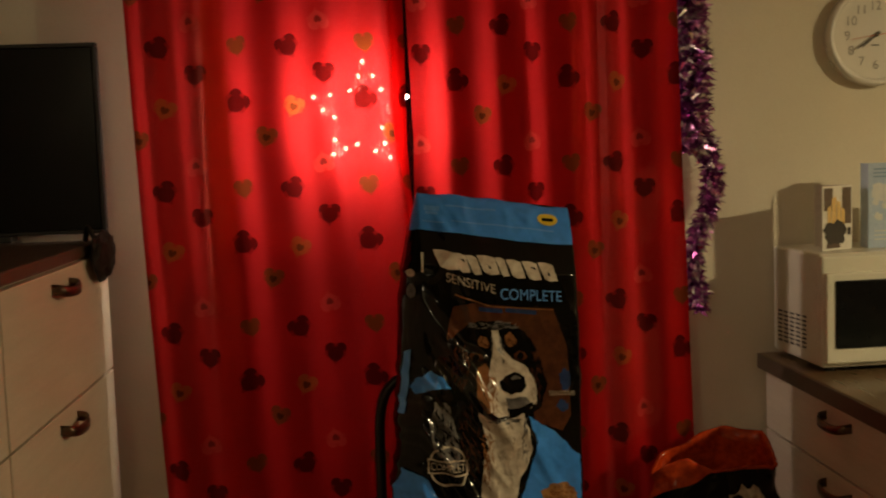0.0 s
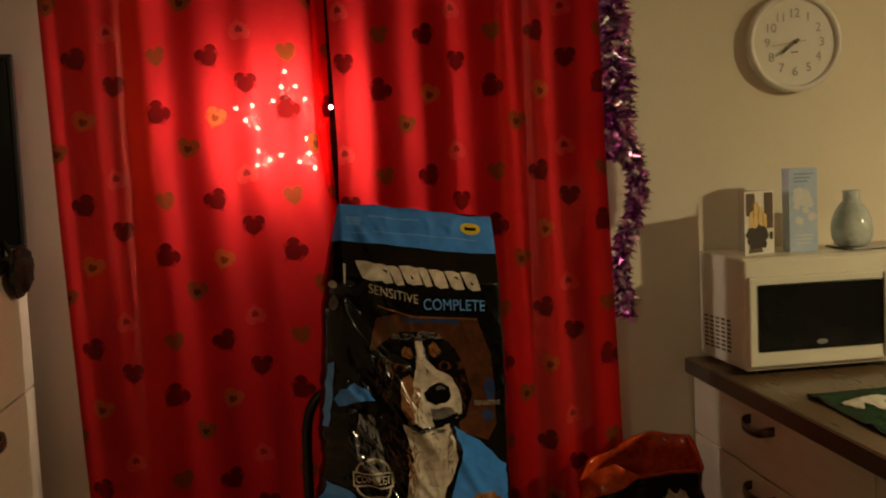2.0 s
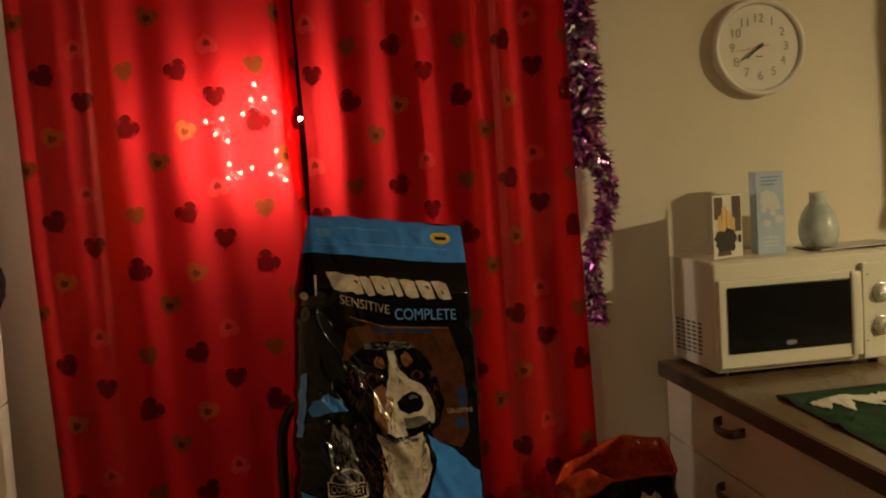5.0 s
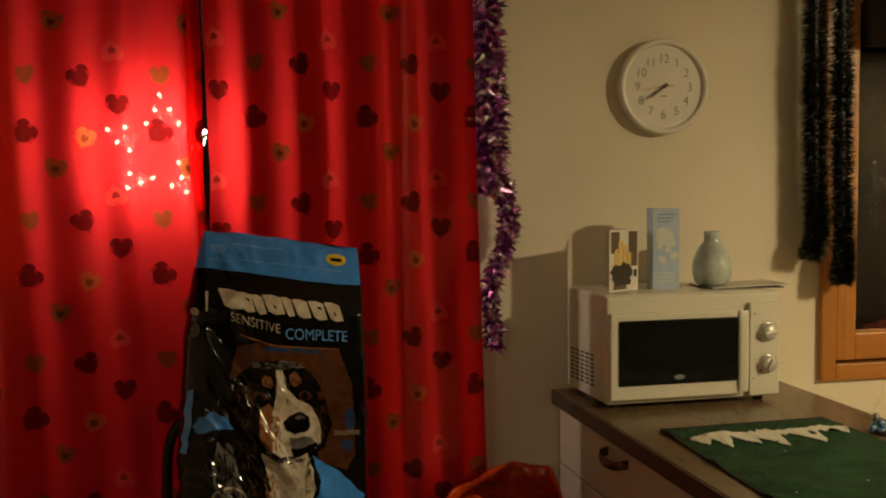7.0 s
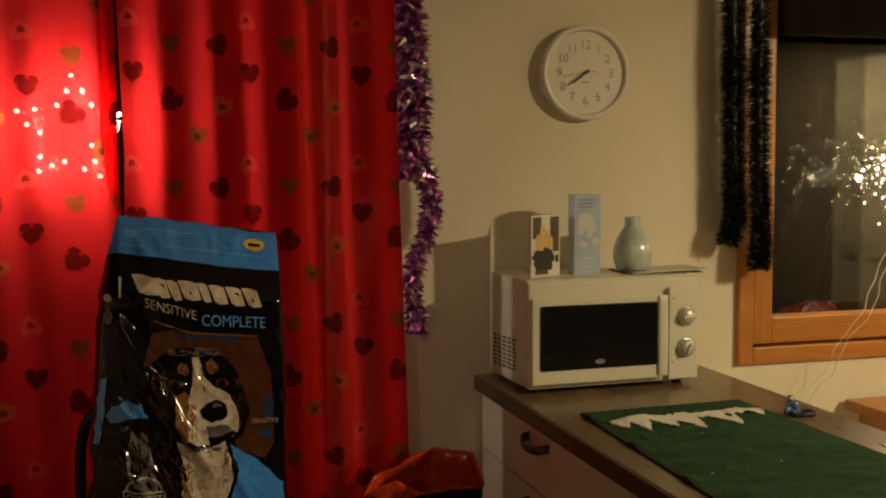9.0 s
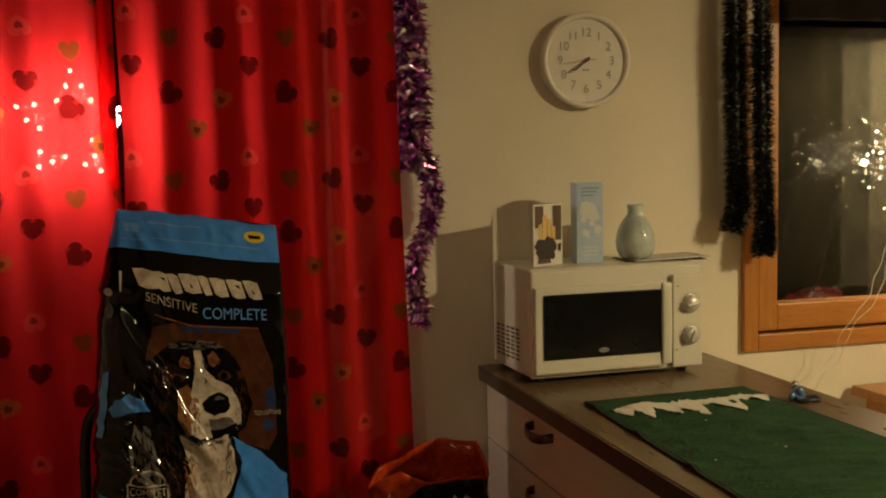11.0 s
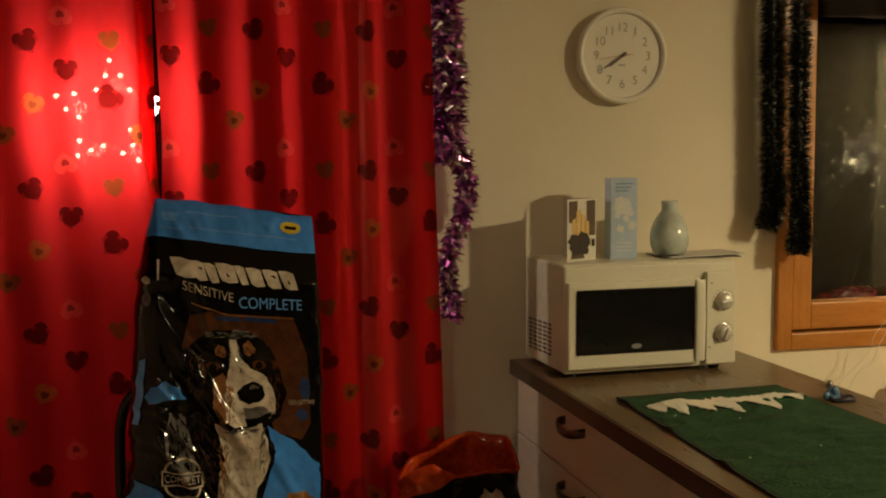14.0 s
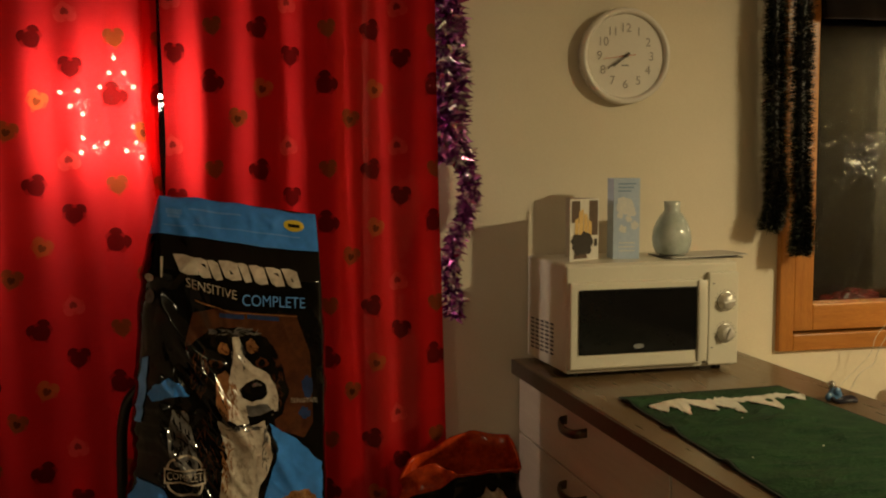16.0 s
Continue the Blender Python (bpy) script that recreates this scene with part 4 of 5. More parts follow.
for lift in (0.0, 0.0022):
    ups = [lb.verts.new((cloth_x(s, y), y + 0.022 * s, cloth_z(cloth_x(s, y), y) + 0.0006 + lift)) for s, y in upper]
    mids = [lb.verts.new((cloth_x(s, (y + y2) / 2), (y + y2) / 2 + 0.022 * s, cloth_z(cloth_x(s, y), (y + y2) / 2) + 0.0010 + lift)) for (s, y), (_, y2) in zip(upper, lower)]
    lows = [lb.verts.new((cloth_x(s, y), y + 0.022 * s, cloth_z(cloth_x(s, y), y) + 0.0006 + lift)) for s, y in lower]
    for a, c in ((lows, mids), (mids, ups)):
        for k in range(90):
            lb.faces.new((a[k], a[k + 1], c[k + 1], c[k]))
part("lace_strip", lb, lace, runner, "ragged white lace mountains", True)
for k in range(3):
    s, y = rng.uniform(0.08, 0.95), rng.uniform(1.1, 2.02)
    x = cloth_x(s, y)
    part("snow_dot", lathe([(0.0018, 0), (0.0012, 0.0012)], (x, y + 0.022 * s, cloth_z(x, y) + 0.0005), "Z", 8), lace, runner)

clip = thing("hair_clip", (1.395, 2.03, 0.9), "small blue and silver hair clip with a dark band", "hair clip")
ring = [(1.405 + 0.026 * math.cos(a), 2.015 + 0.017 * math.sin(a), 0.9055 + 0.002 * math.sin(3 * a)) for a in [2 * math.pi * k / 24 for k in range(24)]]
part("band", tube(ring, 0.005, 8, closed=True), toy_dark, clip, smooth=True)
bb = bmesh.new()
for k, (dx, dy, dz, r) in enumerate(((0, 0, 0.014, 0.014), (0.014, 0.004, 0.012, 0.010), (-0.012, -0.002, 0.010, 0.009), (0.004, -0.008, 0.022, 0.009))):
    own = bmesh.new()
    bmesh.ops.create_icosphere(own, subdivisions=2, radius=r)
    bmesh.ops.scale(own, vec=(1, 0.7, 1.1), verts=own.verts)
    bmesh.ops.translate(own, vec=(1.388 + dx, 2.03 + dy, 0.9005 + dz), verts=own.verts)
    joined(bb, own)
part("bow", bb, toy_blue, clip)
own = bmesh.new()
bmesh.ops.create_icosphere(own, subdivisions=2, radius=0.009)
bmesh.ops.translate(own, vec=(1.384, 2.032, 0.936), verts=own.verts)
part("bead", own, toy_silver, clip, "shiny silver bead", True)

# ---------------------------------------------------------------- spray of lights in the window
HUB = Vector((2.145, 2.615, 1.435))
spray = thing("firework_light", HUB, "lit ball of wires tipped with tiny warm lights", "decorative light")
part("hub", lathe([(0.004, -0.014), (0.013, -0.010), (0.015, 0), (0.013, 0.010), (0.004, 0.014)], HUB, "Z", 16), toy_silver, spray, smooth=True)
rng = random.Random(33)
spark = glow("spray_bulb", (1.0, 0.74, 0.46), 40)
for k in range(54):
    z = 1 - 2 * (k + 0.5) / 54
    a = k * 2.39996
    way = Vector((math.sqrt(1 - z * z) * math.cos(a), 0.20 * math.sqrt(1 - z * z) * math.sin(a), 0.75 * z))
    L = 0.06 + 0.19 * rng.random() ** 1.7
    tip = HUB + way * L + Vector((0, 0, -0.012))
    wire = part("wire", tube(spline([HUB, HUB + way * L * 0.5 + Vector((0, 0, 0.008)), tip], 6), 0.0007, 4), chrome, spray)
    for f in (1.0, 0.72):
        own = bmesh.new()
        bmesh.ops.create_icosphere(own, subdivisions=1, radius=0.0019)
        p = HUB.lerp(tip, f) + Vector((rng.uniform(-0.008, 0.008), 0, rng.uniform(-0.008, 0.008))) * (1.3 - f)
        bmesh.ops.translate(own, vec=p, verts=own.verts)
        part("bulb", own, spark, wire)
part("hanger", tube([HUB, (2.145, 2.615, TOP)], 0.001, 5), cord_white, spray)
for dx in (0.0, 0.016):
    c = spline([HUB + Vector((dx, 0, -0.012)), (2.085 + dx, 2.552, 1.31), (2.045 + dx, 2.556, 1.22), (2.000 + dx * 1.6, 2.560, 1.12), (1.965 + dx * 2, 2.562, 1.03), (1.900 + dx * 1.5, 2.570, 0.95), (1.865 + dx * 2, 2.590, 0.86), (1.800 + dx * 2, 2.60, 0.79), (1.74, 2.61, 0.60), (1.73, 2.62, 0.02)], 70)
    part("cord", tube([p + Vector((0.004 * math.sin(k * 0.9 + dx * 200), 0, 0)) for k, p in enumerate(c)], 0.0011, 6), cord_white, spray, "thin white cord")
lamp("spray_light", "POINT", HUB + Vector((0, -0.03, -0.03)), 4.0, (1.0, 0.70, 0.42), 0.012)

# Added lump that stands in for the dim red reflection in the pane.
red_lump = thing("red_reflection_lump", (1.95, D + 0.1, 0.956), "crumpled red lump behind the glass, standing in for a red reflection", "parcel")
own = bmesh.new()
bmesh.ops.create_icosphere(own, subdivisions=4, radius=1)
for v in own.verts:
    c = v.co.copy()
    c *= 1 + 0.28 * noise.noise(c * 2.3) + 0.18 * noise.noise(c * 5) + 0.08 * noise.noise(c * 11)
    v.co = Vector((1.95 + c.x * 0.115, D + 0.100 + c.y * 0.030, max(0.957, 0.985 + c.z * 0.052)))
part("foil", own, reflection_red, red_lump, smooth=True)

# low pine table behind the peninsula
tbl = thing("side_table", (2.35, 2.4, 0), "light varnished pine side table below the window", "table")
part("tabletop", box(1.985, 2.10, 0.735, 2.85, 2.655, 0.765, 0.005), pine_flat, tbl)
part("apron", box(2.01, 2.13, 0.640, 2.83, 2.15, 0.7345, 0.002), pine_flat, tbl)
part("apron", box(2.01, 2.1505, 0.640, 2.03, 2.62, 0.7345, 0.002), pine_flat, tbl)
for x in (2.005, 2.80):
    for y in (2.125, 2.60):
        part("leg", box(x, y, 0, x + 0.045, y + 0.045, 0.639, 0.004), pine, tbl)

# ---------------------------------------------------------------- chair with the tall food bag
chair = thing("chair", (0.10, 2.30, 0.0), "black steel tube chair with a dark vinyl seat", "chair")
part("seat", box(-0.125, 1.98, 0.455, 0.255, 2.40, 0.495, 0.015, seg=3), seat_vinyl, chair)
hoop = spline([(-0.118, 2.400, 0.02), (-0.119, 2.405, 0.45), (-0.120, 2.395, 0.76), (-0.114, 2.395, 0.87), (-0.090, 2.398, 0.922), (-0.045, 2.40, 0.938), (0.06, 2.40, 0.940), (0.17, 2.40, 0.938), (0.212, 2.398, 0.922), (0.232, 2.395, 0.87), (0.238, 2.395, 0.76), (0.238, 2.405, 0.45), (0.238, 2.400, 0.02)], 90)
part("back_frame", tube(hoop, 0.0115, 12), black_tube, chair, smooth=True)
part("backrest", box(-0.045, 2.388, 0.68, 0.200, 2.402, 0.90, 0.006), seat_vinyl, chair)
for x in (-0.105, 0.215):
    part("leg", tube([(x, 2.02, 0.455), (x, 2.00, 0.0)], 0.0115, 10), black_tube, chair, smooth=True)
    part("rail", tube([(x * 1.0, 2.02, 0.442), (x * 1.0, 2.40, 0.442)], 0.010, 10), black_tube, chair, smooth=True)

BZ, BH = 0.497, 0.860
# sharp folds in the film: place, slant, width, length and height
FOLDS = [(0.048, 1.02, 0.58, 0.016, 0.12, 0.0135), (0.085, 0.93, 0.66, 0.010, 0.05, 0.0085), (0.005, 0.83, 0.72, 0.014, 0.09, 0.0120), (0.035, 0.78, 0.60, 0.009, 0.07, 0.0075),
         (0.012, 0.86, -0.5, 0.008, 0.06, 0.007), (-0.020, 0.74, 0.9, 0.010, 0.05, 0.010), (0.020, 1.30, 0.3, 0.010, 0.04, 0.006), (0.200, 0.82, 0.5, 0.012, 0.09, 0.006), (0.060, 1.14, 0.3, 0.010, 0.07, 0.007)]


FOLDS += [(0.050, 1.050, 0.9, 0.009, 0.034, 0.0066), (0.038, 1.015, 0.5, 0.008, 0.022, 0.0058), (0.083, 0.937, 0.62, 0.009, 0.040, 0.0068), (0.103, 0.925, 0.6, 0.008, 0.022, 0.0058),
          (-0.020, 0.868, 0.5, 0.008, 0.026, 0.0062), (0.005, 0.810, 0.9, 0.009, 0.070, 0.0068), (-0.038, 0.800, 0.7, 0.008, 0.045, 0.0062), (0.060, 0.985, 0.6, 0.007, 0.018, 0.0050),
          (0.020, 1.325, 0.7, 0.008, 0.014, 0.0056), (0.048, 1.310, 0.6, 0.008, 0.014, 0.0056), (0.190, 1.300, 0.9, 0.008, 0.018, 0.0054), (0.030, 1.285, 0.8, 0.008, 0.020, 0.0056)]
rng = random.Random(17)
FOLDS += [(rng.uniform(-0.03, 0.11), rng.uniform(0.70, 1.06), rng.uniform(0.4, 0.9), w, rng.uniform(0.015, 0.05), w * rng.uniform(0.6, 0.85)) for w in [rng.uniform(0.0075, 0.011) for _ in range(22)]]
FOLDS += [(rng.uniform(0.0, 0.26), rng.uniform(1.28, 1.34), rng.uniform(-0.8, 0.8), rng.uniform(0.006, 0.012), rng.uniform(0.02, 0.04), rng.uniform(0.002, 0.005)) for _ in range(9)]


def skin(s, v, out=0.0):
    """A place on the bag's skin. s: -0.5 to 0.5 across the front, beyond that round the side folds to the back; v: 0 base, 1 top."""
    v = min(max(v, 0.0), 1.0)
    k = 1 - v
    full = min(1.0, k / 0.16) ** 0.7 * (1 - 0.12 * max(0, 0.12 - v) / 0.12)
    xl, xr = -0.024 - 0.026 * k, 0.288 - 0.002 * k
    yf = 2.232 - 0.075 * full - 0.03 * k
    depth = 0.010 + 0.150 * full
    f = min(max(s, -0.5), 0.5) + 0.5
    x = xl + (xr - xl) * f
    z = BZ + v * (BH - 0.045 * f)
    z += 0.007 * noise.noise(Vector((x * 17, 3.1, 0.4))) * max(0.0, (v - 0.8) / 0.2) ** 2
    belly = 0.020 * full * math.sin(math.pi * f) ** 0.6
    crease = noise.noise(Vector((x * 9, z * 6, 1.5))) * 0.008 + noise.noise(Vector((x * 26 + z * 9, z * 17, 4.5))) * 0.0032
    for cx, cz, slope, width, reach, high in FOLDS:
        crease += high * math.exp(-((x + slope * (z - cz) - cx) / width) ** 2) * math.exp(-((z - cz) / reach) ** 2)
    ridge = 1 - abs(noise.noise(Vector((x * 13 + z * 5, z * 7 - x * 3, 3.5)))) * 2.2
    crease += 0.0055 * max(0.0, ridge) ** 4 * (0.35 + 0.65 * max(0.0, min(1.0, (0.16 - x) / 0.1)))
    crease *= min(1, 0.25 + full)
    if -0.5 <= s <= 0.5:
        return Vector((x, yf - belly - crease - out, z))
    g = min(1.0, (abs(s) - 0.5) / 0.5)
    side = -1 if s < 0 else 1
    bulge = ((0.072 if s < 0 else 0.020) * full * (0.5 + 0.5 * k)) * math.sin(math.pi * min(g, 0.98)) - 0.012 * full * math.exp(-((g - 0.5) / 0.1) ** 2)
    y = yf + depth * g - crease * (1 - g)
    return Vector((x + side * (bulge + out) + crease * side * math.sin(math.pi * g), y, z))


bag = thing("pet_food_bag", (0.12, 2.2, BZ), "tall glossy black pet food bag with a blue top band", "bag")
bm = bmesh.new()
rows, NV = [], 240
ss = [-1.0 + 0.5 * i / 8 for i in range(8)] + [-0.5 + i / 140 for i in range(141)] + [0.5 + 0.5 * (i + 1) / 8 for i in range(8)]
for j in range(NV + 1):
    v = j / NV
    rows.append([bm.verts.new(skin(s, v)) for s in ss])
for a, c in zip(rows, rows[1:]):
    for i in range(len(ss)):
        bm.faces.new((a[i], a[(i + 1) % len(ss)], c[(i + 1) % len(ss)], c[i]))
bm.faces.new(rows[0][::-1])
bm.faces.new(rows[-1])
film = part("film", bm, film_black, bag, smooth=True)

UNIT = 0.00112     # artwork is laid out in steps of 1.12 mm from the front's upper left corner


def art(points_or_bm, material, name, lift, label="", cut=3.0, scale=1.0):
    bm = flat(points_or_bm, cut) if isinstance(points_or_bm, list) else points_or_bm

    ragged = 1.0 if name == "print_patch" else 0.0

    def place(a, c):
        n = Vector((a * 0.06, c * 0.06, lift * 4000))
        a, c = a + ragged * (3 * noise.noise(n) + 1.3 * noise.noise(n * 3.3)), c + ragged * (3 * noise.noise(n + Vector((7, 3, 0))) + 1.3 * noise.noise(n * 3.3 + Vector((0, 9, 0))))
        v = 1 - c * UNIT / BH
        w = 298 + 27 * (1 - v)
        s = (a + 23 * (1 - v)) / w - 0.5
        if s < -0.5:
            s = -0.5 + (s + 0.5) * 1.7
        return skin(max(-0.98, min(s, 0.98)), v, lift * 1.4 + 0.0006)

    return part(name, bend(bm, place), material, film, label, True)


def word(text, x, y, height, material, lift, stretch=1.0, slope=0.0):
    bm = lettering(text, height, False)
    for v in bm.verts:
        v.co = Vector((x + v.co.x * stretch, y - v.co.y + slope * v.co.x * stretch, 0))
    return art(gridded(bm, 3.0), material, "lettering", lift)


art([(-22, 0), (297, 0), (297, 68), (200, 70), (100, 66), (0, 64), (-22, 67)], film_blue, "top_band", 0.0012, "bright blue band")
for y, x0, x1, h in ((20, 10, 40, 9), (18, 52, 150, 3), (44, 60, 262, 2.2), (47, 6, 46, 2.2), (30, 12, 36, 5)):
    art([(x0, y), (x1, y), (x1, y + h), (x0, y + h)], film_soft_blue, "print_line", 0.0018)
art(oval(252, 24, 20, 11, -0.05), film_yellow, "sticker", 0.0022, "yellow oval sticker")
art([(241, 21), (263, 21), (263, 27), (241, 27)], film_black, "print_line", 0.0028)
art([(56, 196), (90, 186), (180, 190), (248, 188), (275, 260), (280, 390), (262, 420), (200, 400), (110, 330), (60, 300), (40, 250)], film_brown, "print_field", 0.0012, "dark brown print")
# emblem: seven plain white blocks with dark slits
EMBLEM = ((22, 40, 0, 0), (58, 26, 3, 1), (83, 22, 5, 0), (104, 36, 3, 2), (139, 20, 5, 0), (160, 30, 7, 0), (191, 30, 8, 1), (222, 30, 8, 2))
for x, w, y, slit in EMBLEM:
    y += 97
    art([(x, y), (x + w * 0.5, y - 1), (x + w - 1, y + 3), (x + w + 3, y + 17), (x + w + 7, y + 31), (x + w * 0.55 + 5, y + 33), (x + 12, y + 28), (x + 5, y + 12)], film_white, "emblem_block", 0.0020)
    if slit == 1:
        art([(x + w * 0.45 + 2, y + 9), (x + w * 0.75 + 2, y + 9), (x + w * 0.75 + 4, y + 15)], film_black, "emblem_slit", 0.0025)
    if slit == 2:
        art([(x + w * 0.45 + 4, y + 14), (x + w * 0.60 + 6, y + 22), (x + w * 0.45 + 6, y + 22)], film_black, "emblem_slit", 0.0025)
word("SENSITIVE", 44, 151, 17, film_cream, 0.0020, 0.90, 0.17)
word("COMPLETE", 146, 177, 21, film_soft_blue, 0.0020, 0.84, -0.02)
for x0, x1 in ((104, 150), (156, 216)):
    art([(x0, 192), (x1, 194), (x1, 202), (x0, 200)], film_navy, "print_line", 0.0018)
art([(60, 172), (130, 190), (250, 190), (250, 192), (130, 192), (60, 175)], film_tan, "print_line", 0.0018)


def flecks(area, way, length, width, count, material, lift, seed):
    """Many short tapered strokes of print inside an oval area (centre, half sizes), all running roughly one way."""
    rng = random.Random(seed)
    bm = bmesh.new()
    cx, cy, rx, ry = area
    for _ in range(count):
        r, q = math.sqrt(rng.random()), rng.uniform(0, 2 * math.pi)
        x, y, a = cx + rx * r * math.cos(q), cy + ry * r * math.sin(q), way + rng.gauss(0, 0.35)
        L, w = length * rng.uniform(0.5, 1.2), width * rng.uniform(0.6, 1.2)
        dx, dy = math.cos(a), math.sin(a)
        bm.faces.new([bm.verts.new((x + dx * L * u - dy * w * v, y + dy * L * u + dx * w * v, 0)) for u, v in ((-0.5, -0.2), (0.1, -0.5), (0.5, 0.0), (0.1, 0.5), (-0.5, 0.2))])
    bmesh.ops.triangulate(bm, faces=bm.faces)
    return art(bm, material, "print_shading", lift)


# plain patches of the printed picture
art([(34, 304), (45, 255), (87, 224), (122, 216), (158, 218), (192, 233), (213, 263), (234, 329), (221, 373), (205, 383), (209, 434), (195, 481), (170, 549), (150, 700), (20, 700), (37, 545), (54, 484), (51, 414), (29, 364)], film_black, "print_patch", 0.0016)
flecks((130, 226, 46, 9), -0.2, 16, 2.4, 46, film_grey, 0.0018, 1)
flecks((212, 320, 9, 46), 1.3, 18, 2.2, 30, film_brown, 0.0018, 2)
flecks((66, 300, 16, 44), 1.9, 18, 2.6, 46, film_brown, 0.0018, 3)
flecks((80, 440, 18, 70), 1.4, 20, 2.6, 40, film_brown, 0.0018, 4)
art([(98, 303), (115, 294), (124, 312), (119, 341), (123, 376), (112, 384), (95, 358)], film_tan, "print_patch", 0.0019)
art([(128, 236), (141, 235), (147, 266), (166, 286), (196, 301), (211, 334), (213, 362), (199, 377), (175, 383), (156, 392), (133, 389), (119, 376), (115, 346), (123, 302), (129, 269)], film_white, "print_patch", 0.0022)
flecks((126, 350, 9, 34), 1.5, 14, 3, 34, film_tan, 0.0025, 5)
flecks((138, 372, 18, 12), 0.6, 12, 2.4, 24, film_cream, 0.0025, 6)
flecks((203, 352, 8, 22), 1.2, 12, 2.2, 20, film_cream, 0.0025, 7)
flecks((146, 268, 6, 24), 1.2, 12, 2.0, 16, film_grey, 0.0025, 8)
flecks((133, 280, 5, 36), 1.5, 14, 2.0, 14, film_cream, 0.0025, 18)
for x, y, rx, ry, turn in ((111, 257, 12, 10, 0.4), (164, 250, 12, 13, -0.4)):
    art(oval(x, y, rx, ry, turn, 18, 0.3, 21), film_tan, "print_patch", 0.0020)
    flecks((x, y, rx, ry), turn + 0.8, 9, 1.8, 16, film_brown, 0.0023, 9)
for x, y in ((96, 283), (182, 279)):
    art(oval(x, y, 13, 9, 0.1, 16, 0.3, 23), film_brown, "print_patch", 0.0020)
    art(oval(x, y, 7, 6, 0.0, 14, 0.1, 24), film_black, "print_patch", 0.0024)
art([(140, 330), (151, 316), (173, 311), (189, 318), (193, 333), (181, 348), (163, 353), (146, 344)], film_black, "print_patch", 0.0026)
art(oval(172, 320, 10, 3, 0.0, 14, 0.3, 25), film_grey, "print_patch", 0.0030)
art([(150, 358), (169, 357), (191, 354), (201, 369), (180, 381), (156, 385)], film_grey, "print_patch", 0.0025)
art([(152, 378), (178, 374), (202, 364), (204, 372), (182, 386), (158, 391)], film_black, "print_patch", 0.0028)
art([(95, 386), (124, 398), (166, 394), (186, 385), (194, 415), (200, 451), (193, 478), (176, 505), (166, 549), (98, 546), (103, 486), (115, 450), (105, 415)], film_white, "print_patch", 0.0022)
art([(128, 414), (154, 406), (162, 440), (146, 471), (129, 450)], film_cream, "print_patch", 0.0025)
art([(171, 449), (183, 444), (178, 467), (168, 471)], film_cream, "print_patch", 0.0025)
flecks((140, 440, 28, 44), 1.5, 18, 3.4, 60, film_cream, 0.0028, 10)
flecks((112, 470, 10, 60), 1.4, 18, 3.0, 40, film_tan, 0.0028, 11)
flecks((145, 398, 36, 7), 0.1, 12, 2.6, 30, film_grey, 0.0028, 12)
flecks((186, 440, 8, 46), 1.6, 14, 2.6, 24, film_grey, 0.0028, 13)
flecks((140, 505, 34, 30), 1.3, 16, 3.4, 40, film_cream, 0.0028, 14)
# Grey sheen at the left, painted on as a patch.
art([(14, 371), (39, 372), (55, 422), (60, 470), (43, 495), (8, 451), (5, 411)], film_grey, "print_patch", 0.0019)
flecks((34, 420, 22, 56), 1.3, 22, 4, 50, film_black, 0.0022, 15)
art([(-20, 347), (-12, 329), (11, 314), (30, 324), (48, 345), (17, 345), (-15, 358)], film_blue, "print_patch", 0.0022)
art([(194, 390), (242, 418), (297, 469), (298, 760), (120, 760), (160, 600), (195, 489), (211, 436)], film_blue, "print_patch", 0.0019, "blue swoosh")
art([(-44, 546), (-32, 495), (-2, 514), (17, 545), (70, 760), (-30, 760)], film_blue, "print_patch", 0.0022)
art(oval(254, 545, 38, 28, 0.1, 26, 0.25, 14), film_kibble, "print_patch", 0.0026)
flecks((254, 545, 32, 22), 0.4, 9, 5, 40, film_tan, 0.0029, 16)
art(oval(269, 323, 11, 20, 0, 20, 0.4, 16), film_navy, "print_patch", 0.0022)
art(oval(262, 372, 12, 10, 0, 20, 0.5, 17), film_navy, "print_patch", 0.0022)
word("SENSITIVE", 236, 352, 9, film_cream, 0.0026, 0.95)
# round seal with a framed word
word("COMPLETE", 2, 494, 14, film_cream, 0.0026, 0.78)
for pts in ([(-3, 474), (74, 474), (74, 477), (-3, 477)], [(-3, 498), (74, 498), (74, 501), (-3, 501)], [(-3, 477), (0, 477), (0, 498), (-3, 498)], [(71, 477), (74, 477), (74, 498), (71, 498)]):
    art(pts, film_cream, "seal_frame", 0.0024)
ringpts = [(36 + 34 * math.cos(a), 474 - 26 * math.sin(a)) for a in [math.pi * k / 14 for k in range(15)]] + [(36 + 30 * math.cos(a), 474 - 22 * math.sin(a)) for a in [math.pi * k / 14 for k in range(14, -1, -1)]]
art(ringpts, film_cream, "seal_frame", 0.0024)
ringpts = [(36 + 34 * math.cos(a), 501 + 22 * math.sin(a)) for a in [math.pi * k / 14 for k in range(15)]] + [(36 + 30 * math.cos(a), 501 + 18 * math.sin(a)) for a in [math.pi * k / 14 for k in range(14, -1, -1)]]
art(ringpts, film_cream, "seal_frame", 0.0024)
# marks on the side fold
art([(-1, 104), (4, 104), (2, 138), (-1, 140)], film_white, "print_line", 0.0016)
art(oval(-15, 142, 6, 7, 0, 12), film_cream, "print_line", 0.0016)
art(oval(-15, 174, 6, 13, 0, 14), film_grey, "print_line", 0.0016)
art([(-26, 285), (-18, 280), (-22, 340), (-28, 398), (-36, 398), (-32, 340)], film_soft_blue, "side_stripe", 0.0016, "pale blue side stripe")

